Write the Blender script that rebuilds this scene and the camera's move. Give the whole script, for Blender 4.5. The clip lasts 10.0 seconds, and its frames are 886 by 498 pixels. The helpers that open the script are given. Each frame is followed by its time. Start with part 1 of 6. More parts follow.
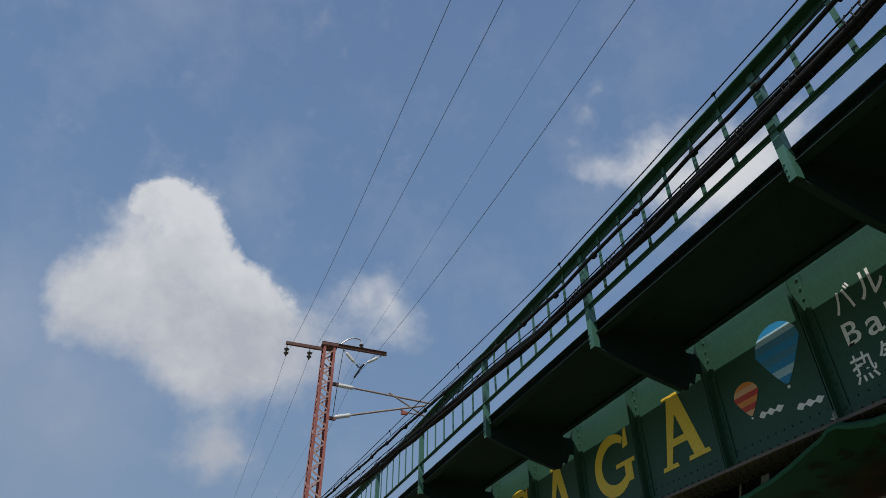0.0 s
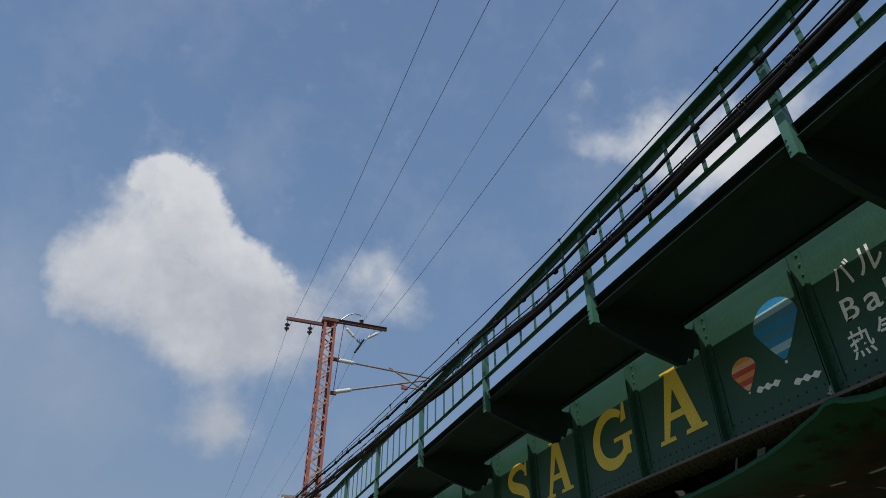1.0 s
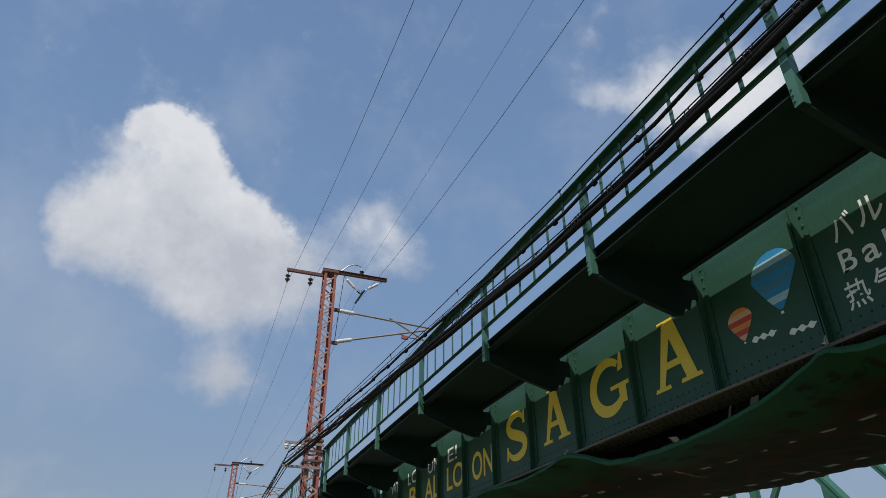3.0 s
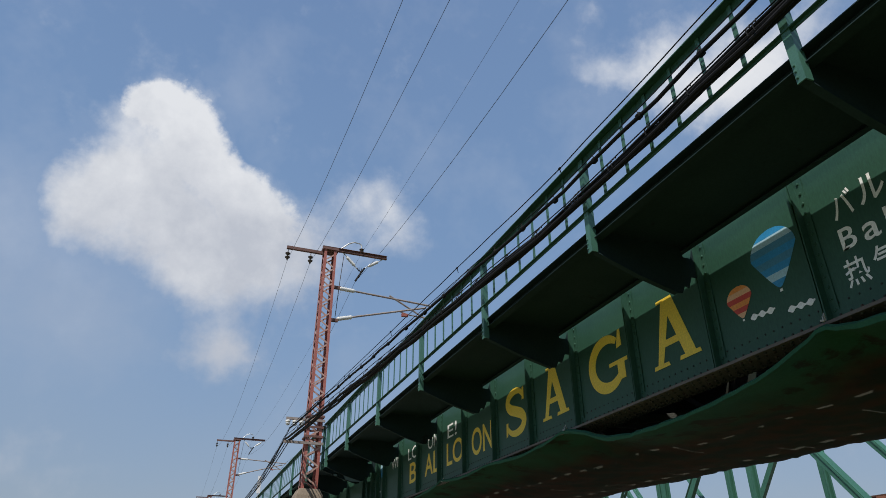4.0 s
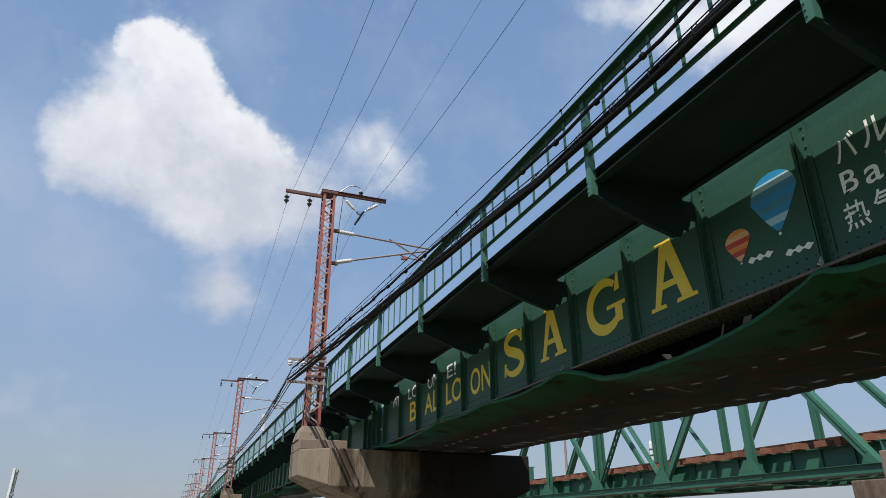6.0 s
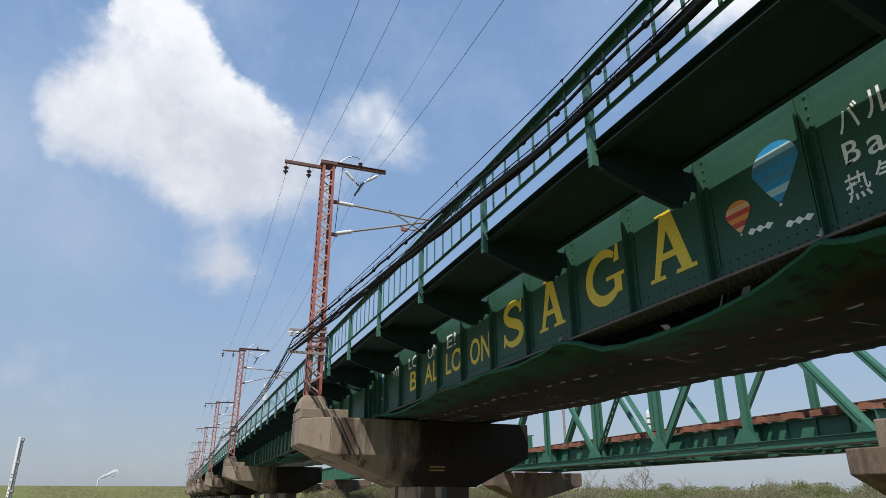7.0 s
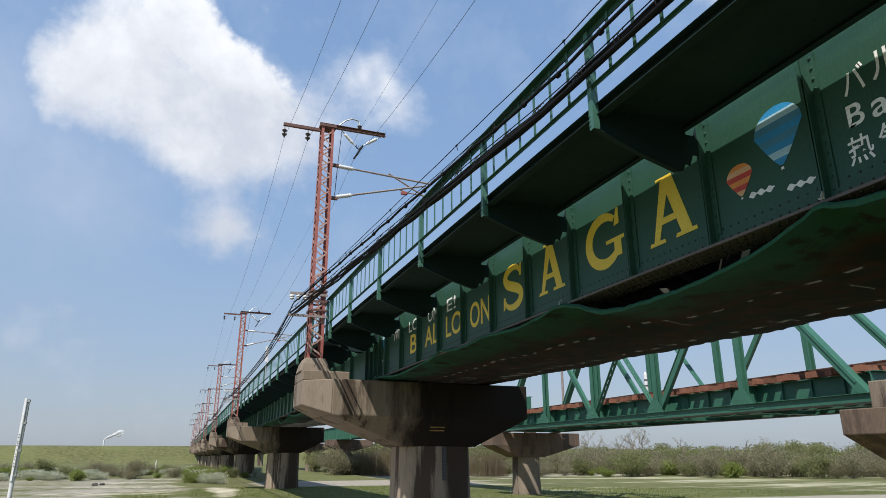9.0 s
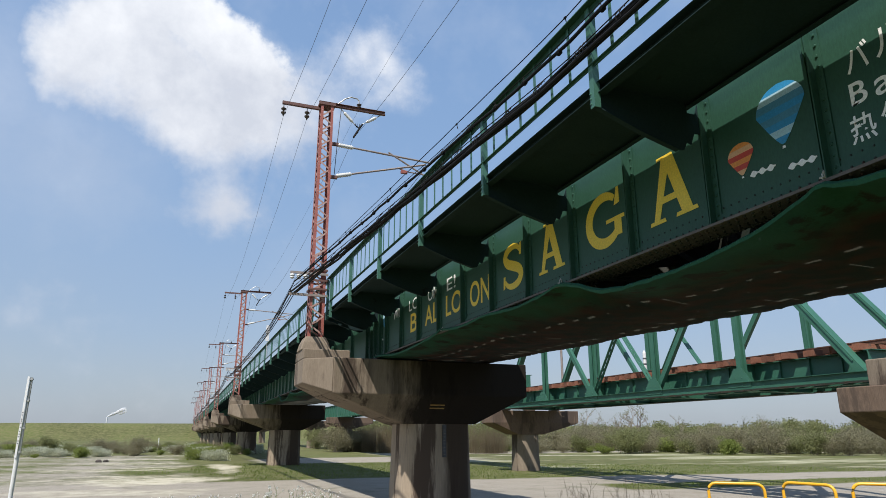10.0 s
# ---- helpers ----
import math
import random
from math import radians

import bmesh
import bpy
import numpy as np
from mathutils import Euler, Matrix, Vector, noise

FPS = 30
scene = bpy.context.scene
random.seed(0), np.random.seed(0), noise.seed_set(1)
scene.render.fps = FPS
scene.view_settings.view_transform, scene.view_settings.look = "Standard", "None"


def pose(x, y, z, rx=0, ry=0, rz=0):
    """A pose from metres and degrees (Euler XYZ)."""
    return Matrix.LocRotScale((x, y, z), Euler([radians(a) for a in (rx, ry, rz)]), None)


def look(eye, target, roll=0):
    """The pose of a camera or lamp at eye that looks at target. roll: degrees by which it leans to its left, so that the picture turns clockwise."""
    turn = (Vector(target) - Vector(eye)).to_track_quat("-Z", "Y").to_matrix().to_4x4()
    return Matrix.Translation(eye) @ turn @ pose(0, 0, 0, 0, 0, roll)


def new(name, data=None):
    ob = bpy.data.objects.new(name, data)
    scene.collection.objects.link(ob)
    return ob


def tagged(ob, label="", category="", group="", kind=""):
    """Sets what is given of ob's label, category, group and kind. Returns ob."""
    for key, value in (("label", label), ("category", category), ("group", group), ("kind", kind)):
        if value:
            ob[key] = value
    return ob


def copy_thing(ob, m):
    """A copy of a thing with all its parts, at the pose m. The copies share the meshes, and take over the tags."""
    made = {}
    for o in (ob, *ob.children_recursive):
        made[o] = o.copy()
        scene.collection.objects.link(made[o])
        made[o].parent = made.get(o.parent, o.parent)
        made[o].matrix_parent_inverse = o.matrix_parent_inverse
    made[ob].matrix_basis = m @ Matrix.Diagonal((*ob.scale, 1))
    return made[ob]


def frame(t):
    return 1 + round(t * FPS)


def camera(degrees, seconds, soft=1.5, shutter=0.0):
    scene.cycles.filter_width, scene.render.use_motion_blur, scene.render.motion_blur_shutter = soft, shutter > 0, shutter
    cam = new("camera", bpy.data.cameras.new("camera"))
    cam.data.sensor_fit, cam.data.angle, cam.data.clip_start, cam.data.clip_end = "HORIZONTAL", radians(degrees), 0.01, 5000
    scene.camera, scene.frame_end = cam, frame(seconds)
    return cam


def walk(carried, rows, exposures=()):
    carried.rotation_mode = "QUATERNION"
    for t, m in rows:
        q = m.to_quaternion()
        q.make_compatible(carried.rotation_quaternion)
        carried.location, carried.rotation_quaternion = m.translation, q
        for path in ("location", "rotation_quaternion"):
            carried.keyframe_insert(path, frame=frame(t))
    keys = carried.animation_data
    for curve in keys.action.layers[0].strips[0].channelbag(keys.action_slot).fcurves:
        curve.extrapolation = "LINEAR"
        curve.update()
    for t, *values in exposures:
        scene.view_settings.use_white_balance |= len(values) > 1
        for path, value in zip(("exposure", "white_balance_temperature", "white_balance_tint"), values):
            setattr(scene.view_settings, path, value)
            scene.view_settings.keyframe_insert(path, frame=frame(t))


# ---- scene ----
# camera: a tripod head that tilts down; the bridge runs along +Y
EYE = (0.0, 0.0, 2.2)
TILTS = [(0.0, 36.54, 0.11), (0.5, 35.54, 0.10), (1.0, 34.44, 0.10), (1.5, 33.34, 0.09), (2.0, 32.27, 0.09),
         (2.5, 31.18, 0.08), (4.0, 28.25, 0.06), (4.5, 27.13, 0.05), (5.0, 26.0, 0.04), (5.5, 24.68, 0.02),
         (7.0, 20.79, 0.0), (7.5, 19.76, -0.01), (8.0, 18.91, -0.02), (8.5, 18.27, -0.01), (9.0, 17.62, 0.0),
         (9.5, 16.78, 0.0), (10.0, 15.8, 0.0)]
cam = camera(68.1, 10.0, soft=0.75)
walk(cam, [(t, pose(*EYE, 90 + tilt, 0, -21.0 + yaw)) for t, tilt, yaw in TILTS],
     exposures=[(0.0, -0.45), (2.5, -0.30), (4.5, -0.13), (5.5, -0.02), (7.5, 0.18), (10.0, 0.22)])

# ---- light ----
TO_SUN = Vector((-0.5, -0.5, 1.0)).normalized()
sun_data = bpy.data.lights.new("sun", "SUN")
sun_data.energy, sun_data.angle, sun_data.color = 4.8, radians(0.53), (1.0, 0.95, 0.88)
sun = new("sun", sun_data)
sun.matrix_world = look(TO_SUN * 400, (0, 0, 0))

# clouds as (azimuth, elevation, size, weight)
TOWER = [(-10.9, 36.4, 1.4, 0.8), (-9.8, 37.1, 1.6, 1), (-7.9, 37.6, 1.9, 1), (-5.7, 37.5, 1.8, 1), (-4.4, 36.2, 1.7, 0.9), (-7.1, 35.1, 2.5, 1),
         (-3.5, 34.3, 1.9, 0.9), (-4.7, 32.6, 3, 1), (-1.2, 32.4, 2, 0.9), (1, 31.1, 2.1, 0.9), (3.9, 30, 2, 0.9), (6.3, 28.9, 2, 0.8),
         (-0.3, 29.7, 3.3, 1), (3.9, 27.4, 2.8, 0.9)]
FLANKS = [(-14.3, 28.3, 1.6, 0.7), (-12.7, 30.1, 1.6, 0.7), (-11.3, 31.4, 1.8, 0.6), (-14, 26.2, 1.6, 0.65), (-12.3, 27.5, 2.3, 0.8),
          (-10, 29, 2.6, 0.9), (-7.4, 28.3, 2.9, 0.9), (-9.9, 25.9, 1.9, 0.4), (-12.6, 24.8, 1.6, 0.3), (-4.9, 26, 2.6, 0.8), (-2.1, 24.7, 2.7, 0.9),
          (-3.6, 23, 1.9, 0.45), (0.6, 23.7, 2.6, 0.8), (3.4, 24.5, 2.7, 0.8), (6.2, 26.2, 2.6, 0.7), (8.5, 28.4, 2.1, 0.45), (8, 24.5, 2.2, 0.35),
          (-17, 30.6, 0.5, 0.3), (-10.4, 35, 1.4, 0.6), (-8.9, 33, 1.9, 0.8), (-6.6, 31.2, 2.3, 0.9), (-3.7, 29, 2.7, 0.9), (-0.1, 26.8, 2.7, 0.8),
          (3, 26.3, 2.3, 0.6), (12.5, 32.4, 1.8, 0.5), (14.1, 31.3, 2.2, 0.65), (15.4, 33.5, 1.5, 0.5), (16.1, 30.8, 2.1, 0.55),
          (18.1, 29.5, 1.7, 0.42), (9, 32.8, 2.2, 0.28), (3.2, 36.5, 1.2, 0.22), (11.9, 27.2, 2.9, 0.28), (-0.8, 18.1, 1.5, 0.7),
          (1.7, 18.4, 1.8, 1.15), (3.5, 18, 1.4, 0.8), (1.5, 16.7, 1.2, 0.35), (-12.3, 9.9, 2.1, 0.25), (-8.8, 6.5, 2.7, 0.3),
          (-11.5, 8.6, 1.7, 0.22)]
WISPS = [(40.8, 48.3, 1, 0.8), (38.5, 46.1, 1.1, 0.6), (36.6, 43.7, 1.6, 0.5), (37.7, 41.2, 1.7, 0.6), (40.4, 41, 1.8, 0.6), (43.8, 42, 2.1, 0.7),
         (46.2, 42.9, 1.5, 0.6), (45.4, 39.5, 2.2, 0.8), (47.8, 38, 2.6, 1), (51.3, 38.5, 2.5, 1), (54, 38.6, 2.2, 1), (57.2, 39.9, 1.9, 0.8),
         (51, 42.3, 1.7, 0.5), (60.3, 41, 1.5, 0.5)]
VEILS = [(-16.7, 25.8, 4.1, 0.16), (-13.7, 19.8, 4.5, 0.16), (-7.5, 21, 4.3, 0.14)]


def build_world():
    world = bpy.data.worlds.new("sky")
    scene.world = world
    world.use_nodes = True
    nt = world.node_tree
    nt.nodes.clear()
    N, L = nt.nodes.new, nt.links.new
    out, bg, sky = N("ShaderNodeOutputWorld"), N("ShaderNodeBackground"), N("ShaderNodeTexSky")
    sky.sky_type, sky.sun_disc = "NISHITA", False
    sky.sun_elevation = math.asin(TO_SUN.z)
    sky.sun_rotation = math.atan2(TO_SUN.x, TO_SUN.y) % (2 * math.pi)
    sky.air_density, sky.dust_density, sky.ozone_density = 1.0, 1.6, 1.4
    tc = N("ShaderNodeTexCoord")

    def op(kind, a, b=None, c=None):
        n = N("ShaderNodeMath")
        n.operation = kind
        for i, v in enumerate((a, b, c)):
            if v is None:
                continue
            if isinstance(v, (int, float)):
                n.inputs[i].default_value = v
            else:
                L(v, n.inputs[i])
        return n.outputs[0]

    def vop(kind, a, b, out_i=0):
        n = N("ShaderNodeVectorMath")
        n.operation = kind
        for i, v in enumerate((a, b)):
            if isinstance(v, (tuple, list, Vector)):
                n.inputs[i].default_value = v
            elif isinstance(v, (int, float)):
                n.inputs["Scale"].default_value = v
            else:
                L(v, n.inputs[i])
        return n.outputs[out_i]

    def fbm(scale, detail, rough, colour=False, offset=0.0):
        n = N("ShaderNodeTexNoise")
        n.inputs["Scale"].default_value, n.inputs["Detail"].default_value, n.inputs["Roughness"].default_value = scale, detail, rough
        L(vop("ADD", tc.outputs["Generated"], (offset, offset * 0.7, -offset)), n.inputs["Vector"])
        return n.outputs["Color"] if colour else n.outputs["Fac"]

    big = vop("SCALE", vop("SUBTRACT", fbm(11.0, 3, 0.55, True), (0.5, 0.5, 0.5)), 0.045)
    small = vop("SCALE", vop("SUBTRACT", fbm(38.0, 7, 0.62, True, 3.1), (0.5, 0.5, 0.5)), 0.03)
    way = vop("NORMALIZE", vop("ADD", vop("ADD", tc.outputs["Generated"], big), small), (0, 0, 0))

    def density(puffs):
        total = None
        for az, el, r, w in puffs:
            a, e = radians(az), radians(el)
            d = vop("DOT_PRODUCT", way, (math.sin(a) * math.cos(e), math.cos(a) * math.cos(e), math.sin(e)), 1)
            g = op("MULTIPLY", op("POWER", op("MAXIMUM", d, 0.0), 1.0 / radians(r * 0.8) ** 2), w)
            total = g if total is None else op("ADD", total, g)
        return total

    def edge(v, lo, hi):
        n = N("ShaderNodeMapRange")
        n.interpolation_type = "SMOOTHSTEP"
        L(v, n.inputs["Value"])
        n.inputs["From Min"].default_value, n.inputs["From Max"].default_value = lo, hi
        return n.outputs[0]

    crisp, loose, thin = density(TOWER), density(FLANKS + WISPS), density(VEILS)
    ragged = op("SUBTRACT", fbm(30.0, 8, 0.6, False, 1.3), 0.5)
    hard = edge(op("ADD", crisp, op("MULTIPLY", ragged, 1.5)), 0.75, 1.75)
    lumps = op("SUBTRACT", fbm(15.0, 5, 0.55, False, 11.0), 0.5)
    ragged = op("ADD", ragged, op("MULTIPLY", lumps, 1.1))
    fluffy = edge(op("ADD", op("ADD", loose, op("MULTIPLY", crisp, 0.45)), op("MULTIPLY", ragged, 1.2)), 0.05, 2.1)
    veil = op("MINIMUM", op("MAXIMUM", op("MULTIPLY", op("SUBTRACT", fbm(5.0, 5, 0.6, False, 7.7), 0.5), 0.6), 0.0), 0.14)
    mask = op("MULTIPLY", op("MAXIMUM", op("MAXIMUM", hard, fluffy), op("ADD", veil, thin)), 0.93)
    # sky light and cloud light
    sep = N("ShaderNodeSeparateXYZ")
    L(tc.outputs["Generated"], sep.inputs[0])
    ramp = N("ShaderNodeValToRGB")
    L(op("ADD", sep.outputs["Z"], op("MULTIPLY", op("SUBTRACT", fbm(3.0, 4, 0.6, False, 9.0), 0.5), 0.12)), ramp.inputs["Fac"])
    ramp.color_ramp.interpolation = "B_SPLINE"
    el = ramp.color_ramp.elements
    el[0].position, el[0].color = 0.0, (*HAZE[0], 1)
    el[1].position, el[1].color = 1.0, (*HAZE[4], 1)
    for at, c in ((0.14, HAZE[1]), (0.38, HAZE[2]), (0.75, HAZE[3])):
        el.new(at).color = (*c, 1)
    gain = N("ShaderNodeVectorMath")
    gain.operation = "SCALE"
    gain.inputs["Scale"].default_value = 8.0
    L(ramp.outputs["Color"], gain.inputs[0])
    tint = N("ShaderNodeMix")
    tint.data_type = "RGBA"
    tint.inputs["Factor"].default_value = 0.72
    L(sky.outputs[0], tint.inputs["A"])
    L(gain.outputs[0], tint.inputs["B"])
    # the sunlit tower is whiter than the flat base
    lit = op("ADD", op("MULTIPLY", sep.outputs["Z"], 6.5), op("MULTIPLY", op("SUBTRACT", fbm(13.0, 6, 0.62, False, 5.0), 0.5), 2.6))
    lit = op("SUBTRACT", lit, op("MULTIPLY", op("MINIMUM", op("MULTIPLY", crisp, loose), 1.6), 0.32))
    shade = N("ShaderNodeMapRange")
    L(lit, shade.inputs["Value"])
    shade.inputs["From Min"].default_value, shade.inputs["From Max"].default_value = 2.3, 3.9
    cc = N("ShaderNodeMix")
    cc.data_type = "RGBA"
    L(shade.outputs[0], cc.inputs["Factor"])
    cc.inputs["A"].default_value, cc.inputs["B"].default_value = CLOUD_DARK, CLOUD_LIGHT
    mix = N("ShaderNodeMix")
    mix.data_type = "RGBA"
    L(mask, mix.inputs["Factor"])
    L(tint.outputs["Result"], mix.inputs["A"])
    L(cc.outputs["Result"], mix.inputs["B"])
    L(mix.outputs["Result"], bg.inputs["Color"])
    bg.inputs["Strength"].default_value = 0.1
    L(bg.outputs[0], out.inputs["Surface"])


# hazy air from the horizon to the zenith
HAZE = [(0.49, 0.545, 0.625), (0.43, 0.56, 0.75), (0.33, 0.54, 0.88), (0.26, 0.43, 0.77), (0.22, 0.36, 0.68)]
CLOUD_DARK, CLOUD_LIGHT = (5.9, 6.2, 6.9, 1), (9.0, 9.15, 9.45, 1)
build_world()


# ---- materials ----
def material(name, base, second=None, rough=0.6, metal=0.0, scale=6.0, mix=0.5, grain=60.0, bump=0.15, third=None, third_at=0.62,
             third_scale=2.0, streak=1.0, island=0.0, spec=0.5):
    """Two-scale procedural surface: base and second vary by a coarse noise, grain adds fine tone and relief, third makes stains."""
    m = bpy.data.materials.new(name)
    m.use_nodes = True
    nt = m.node_tree
    N, L = nt.nodes.new, nt.links.new
    b = nt.nodes["Principled BSDF"]
    b.inputs["Roughness"].default_value, b.inputs["Metallic"].default_value = rough, metal
    b.inputs["Specular IOR Level"].default_value = spec
    tc = N("ShaderNodeTexCoord")
    mp = N("ShaderNodeMapping")
    mp.inputs["Scale"].default_value = (1, 1, streak)
    geo = N("ShaderNodeNewGeometry")
    L(geo.outputs["Position"], mp.inputs["Vector"])

    def noise_at(s, detail=6, r=0.6):
        n = N("ShaderNodeTexNoise")
        n.inputs["Scale"].default_value, n.inputs["Detail"].default_value, n.inputs["Roughness"].default_value = s, detail, r
        L(mp.outputs[0], n.inputs["Vector"])
        return n.outputs["Fac"]

    def ramp(v, lo, hi):
        r = N("ShaderNodeMapRange")
        L(v, r.inputs["Value"])
        r.inputs["From Min"].default_value, r.inputs["From Max"].default_value = lo, hi
        return r.outputs[0]

    def blend(f, a, c, how="MIX"):
        x = N("ShaderNodeMix")
        x.data_type, x.blend_type = "RGBA", how
        if isinstance(f, float):
            x.inputs["Factor"].default_value = f
        else:
            L(f, x.inputs["Factor"])
        for key, v in (("A", a), ("B", c)):
            if isinstance(v, tuple):
                x.inputs[key].default_value = (*v, 1)
            else:
                L(v, x.inputs[key])
        return x.outputs["Result"]

    second = second or tuple(min(1, c * 1.35) for c in base)
    col = blend(ramp(noise_at(scale), 0.5 - mix / 2, 0.5 + mix / 2), base, second)
    fine = noise_at(grain, 8, 0.7)
    g = N("ShaderNodeMapRange")
    L(fine, g.inputs["Value"])
    g.inputs["From Min"].default_value, g.inputs["From Max"].default_value = 0.3, 0.7
    g.inputs["To Min"].default_value, g.inputs["To Max"].default_value = 0.8, 1.15
    comb = N("ShaderNodeCombineColor")
    for i in range(3):
        L(g.outputs[0], comb.inputs[i])
    col = blend(1.0, col, comb.outputs[0], "MULTIPLY")
    if third:
        st = ramp(noise_at(third_scale, 9, 0.68), third_at, third_at + 0.06)
        col = blend(st, col, third)
    if island:
        oi = N("ShaderNodeObjectInfo")
        r = N("ShaderNodeMath")
        r.operation = "ADD"
        L(oi.outputs["Random"], r.inputs[0])
        L(geo.outputs["Random Per Island"], r.inputs[1])
        f = N("ShaderNodeMath")
        f.operation = "FRACT"
        L(r.outputs[0], f.inputs[0])
        mr = N("ShaderNodeMapRange")
        L(f.outputs[0], mr.inputs["Value"])
        mr.inputs["To Min"].default_value, mr.inputs["To Max"].default_value = 1 - island, 1 + island
        c2 = N("ShaderNodeCombineColor")
        for i in range(3):
            L(mr.outputs[0], c2.inputs[i])
        col = blend(1.0, col, c2.outputs[0], "MULTIPLY")
    L(col, b.inputs["Base Color"])
    if bump:
        bn = N("ShaderNodeBump")
        bn.inputs["Strength"].default_value, bn.inputs["Distance"].default_value = bump, 0.02
        L(fine, bn.inputs["Height"])
        L(bn.outputs[0], b.inputs["Normal"])
    return m


GREEN = material("green_paint", (0.026, 0.082, 0.053), (0.033, 0.098, 0.064), 0.5, scale=1.6, grain=45, bump=0.05,
                 third=(0.05, 0.05, 0.03), third_at=0.7, third_scale=3.0, streak=0.35, spec=0.35)
# green-black that paints the shade under the walkway into its steel
WALK_SHADE = material("shaded_walkway_steel", (0.0125, 0.028, 0.030), (0.0175, 0.037, 0.039), 0.85, spec=0.2, scale=2.0, grain=30, bump=0.1,
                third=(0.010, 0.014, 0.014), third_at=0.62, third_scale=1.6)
GREEN_RAIL = material("rail_green_paint", (0.044, 0.125, 0.092), (0.062, 0.165, 0.122), 0.45, scale=2.5, grain=60, bump=0.05,
                      third=(0.07, 0.05, 0.03), third_at=0.7, third_scale=7.0)
# darker green with brown and rust patches, for inner members and rivets
GREEN_DARK = material("dark_rusty_green_paint", (0.012, 0.032, 0.024), (0.030, 0.022, 0.015), 0.6, scale=1.2, grain=30, bump=0.2,
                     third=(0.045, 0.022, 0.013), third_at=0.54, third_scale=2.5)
RUSTY_STEEL = material("rusty_flange_steel", (0.115, 0.098, 0.088), (0.16, 0.135, 0.12), 0.75, scale=3, grain=40, bump=0.3,
                       third=(0.08, 0.095, 0.085), third_at=0.6, third_scale=4)
GREEN_TRUSS = material("truss_green_paint", (0.030, 0.11, 0.072), (0.045, 0.15, 0.10), 0.5, scale=1.2, grain=40, bump=0.05,
                       third=(0.05, 0.07, 0.045), third_at=0.68, third_scale=2.0)
CONCRETE = material("weathered_concrete", (0.19, 0.152, 0.115), (0.265, 0.218, 0.168), 0.9, spec=0.15, scale=1.1, grain=28, bump=0.35, mix=0.45,
                    third=(0.085, 0.066, 0.052), third_at=0.52, third_scale=0.9, streak=0.2)
CONCRETE_CAP = material("stain_shade_concrete", (0.18, 0.142, 0.106), (0.255, 0.208, 0.158), 0.9, spec=0.15, scale=1.1, grain=28, bump=0.35, mix=0.45,
                        third=(0.075, 0.056, 0.043), third_at=0.53, third_scale=1.1, streak=0.14)


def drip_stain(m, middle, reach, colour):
    """Stains from the open deck's water, with the deck's shade painted in."""
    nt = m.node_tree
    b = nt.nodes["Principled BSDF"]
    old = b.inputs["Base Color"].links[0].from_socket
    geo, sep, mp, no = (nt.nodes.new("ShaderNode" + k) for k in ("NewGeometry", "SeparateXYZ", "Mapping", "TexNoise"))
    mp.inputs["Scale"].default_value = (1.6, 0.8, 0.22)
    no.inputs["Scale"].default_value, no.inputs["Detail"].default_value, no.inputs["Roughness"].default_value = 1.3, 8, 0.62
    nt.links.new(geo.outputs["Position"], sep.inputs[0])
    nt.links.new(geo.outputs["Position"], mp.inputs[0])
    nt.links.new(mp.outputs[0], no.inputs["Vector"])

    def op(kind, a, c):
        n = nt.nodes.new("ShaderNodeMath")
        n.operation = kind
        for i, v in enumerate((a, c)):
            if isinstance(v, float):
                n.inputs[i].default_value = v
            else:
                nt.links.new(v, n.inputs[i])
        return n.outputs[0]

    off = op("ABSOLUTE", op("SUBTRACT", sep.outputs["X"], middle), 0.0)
    darkness = op("SUBTRACT", op("ADD", 1.0, op("MULTIPLY", no.outputs["Fac"], 1.5)), op("DIVIDE", off, reach))
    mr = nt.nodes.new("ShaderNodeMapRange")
    nt.links.new(darkness, mr.inputs["Value"])
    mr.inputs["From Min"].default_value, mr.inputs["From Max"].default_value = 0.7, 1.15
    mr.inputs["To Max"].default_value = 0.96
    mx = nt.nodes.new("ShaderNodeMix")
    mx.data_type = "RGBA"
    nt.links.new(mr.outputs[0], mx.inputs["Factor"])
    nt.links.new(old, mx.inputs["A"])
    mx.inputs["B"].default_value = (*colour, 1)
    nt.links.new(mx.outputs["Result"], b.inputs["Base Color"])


# the cap's stain and its shade under the deck share one near-black colour
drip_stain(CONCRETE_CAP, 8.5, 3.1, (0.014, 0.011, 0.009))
CONCRETE_COLUMN = material("rain_streaked_concrete", (0.27, 0.212, 0.155), (0.37, 0.305, 0.23), 0.9, spec=0.15, scale=1.1, grain=28, bump=0.35, mix=0.45,
                           third=(0.09, 0.066, 0.05), third_at=0.5, third_scale=1.6, streak=0.08)
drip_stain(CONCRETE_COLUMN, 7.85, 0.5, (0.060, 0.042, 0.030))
CONCRETE_DARK = material("stained_concrete", (0.13, 0.09, 0.068), (0.19, 0.14, 0.105), 0.9, spec=0.15, scale=1.0, grain=25, bump=0.35,
                         third=(0.10, 0.075, 0.06), third_at=0.52, third_scale=0.8, streak=0.3)
MAST_RED = material("red_oxide_paint", (0.28, 0.075, 0.058), (0.37, 0.13, 0.105), 0.65, scale=5, grain=50, bump=0.15,
                    third=(0.5, 0.42, 0.38), third_at=0.6, third_scale=11)
MAST_GREY = material("weathered_lacing_steel", (0.42, 0.33, 0.29), (0.38, 0.16, 0.12), 0.6, scale=6, grain=60, bump=0.1)
BEAM_BROWN = material("brown_beam_steel", (0.10, 0.045, 0.038), (0.17, 0.085, 0.07), 0.7, scale=5, grain=50)
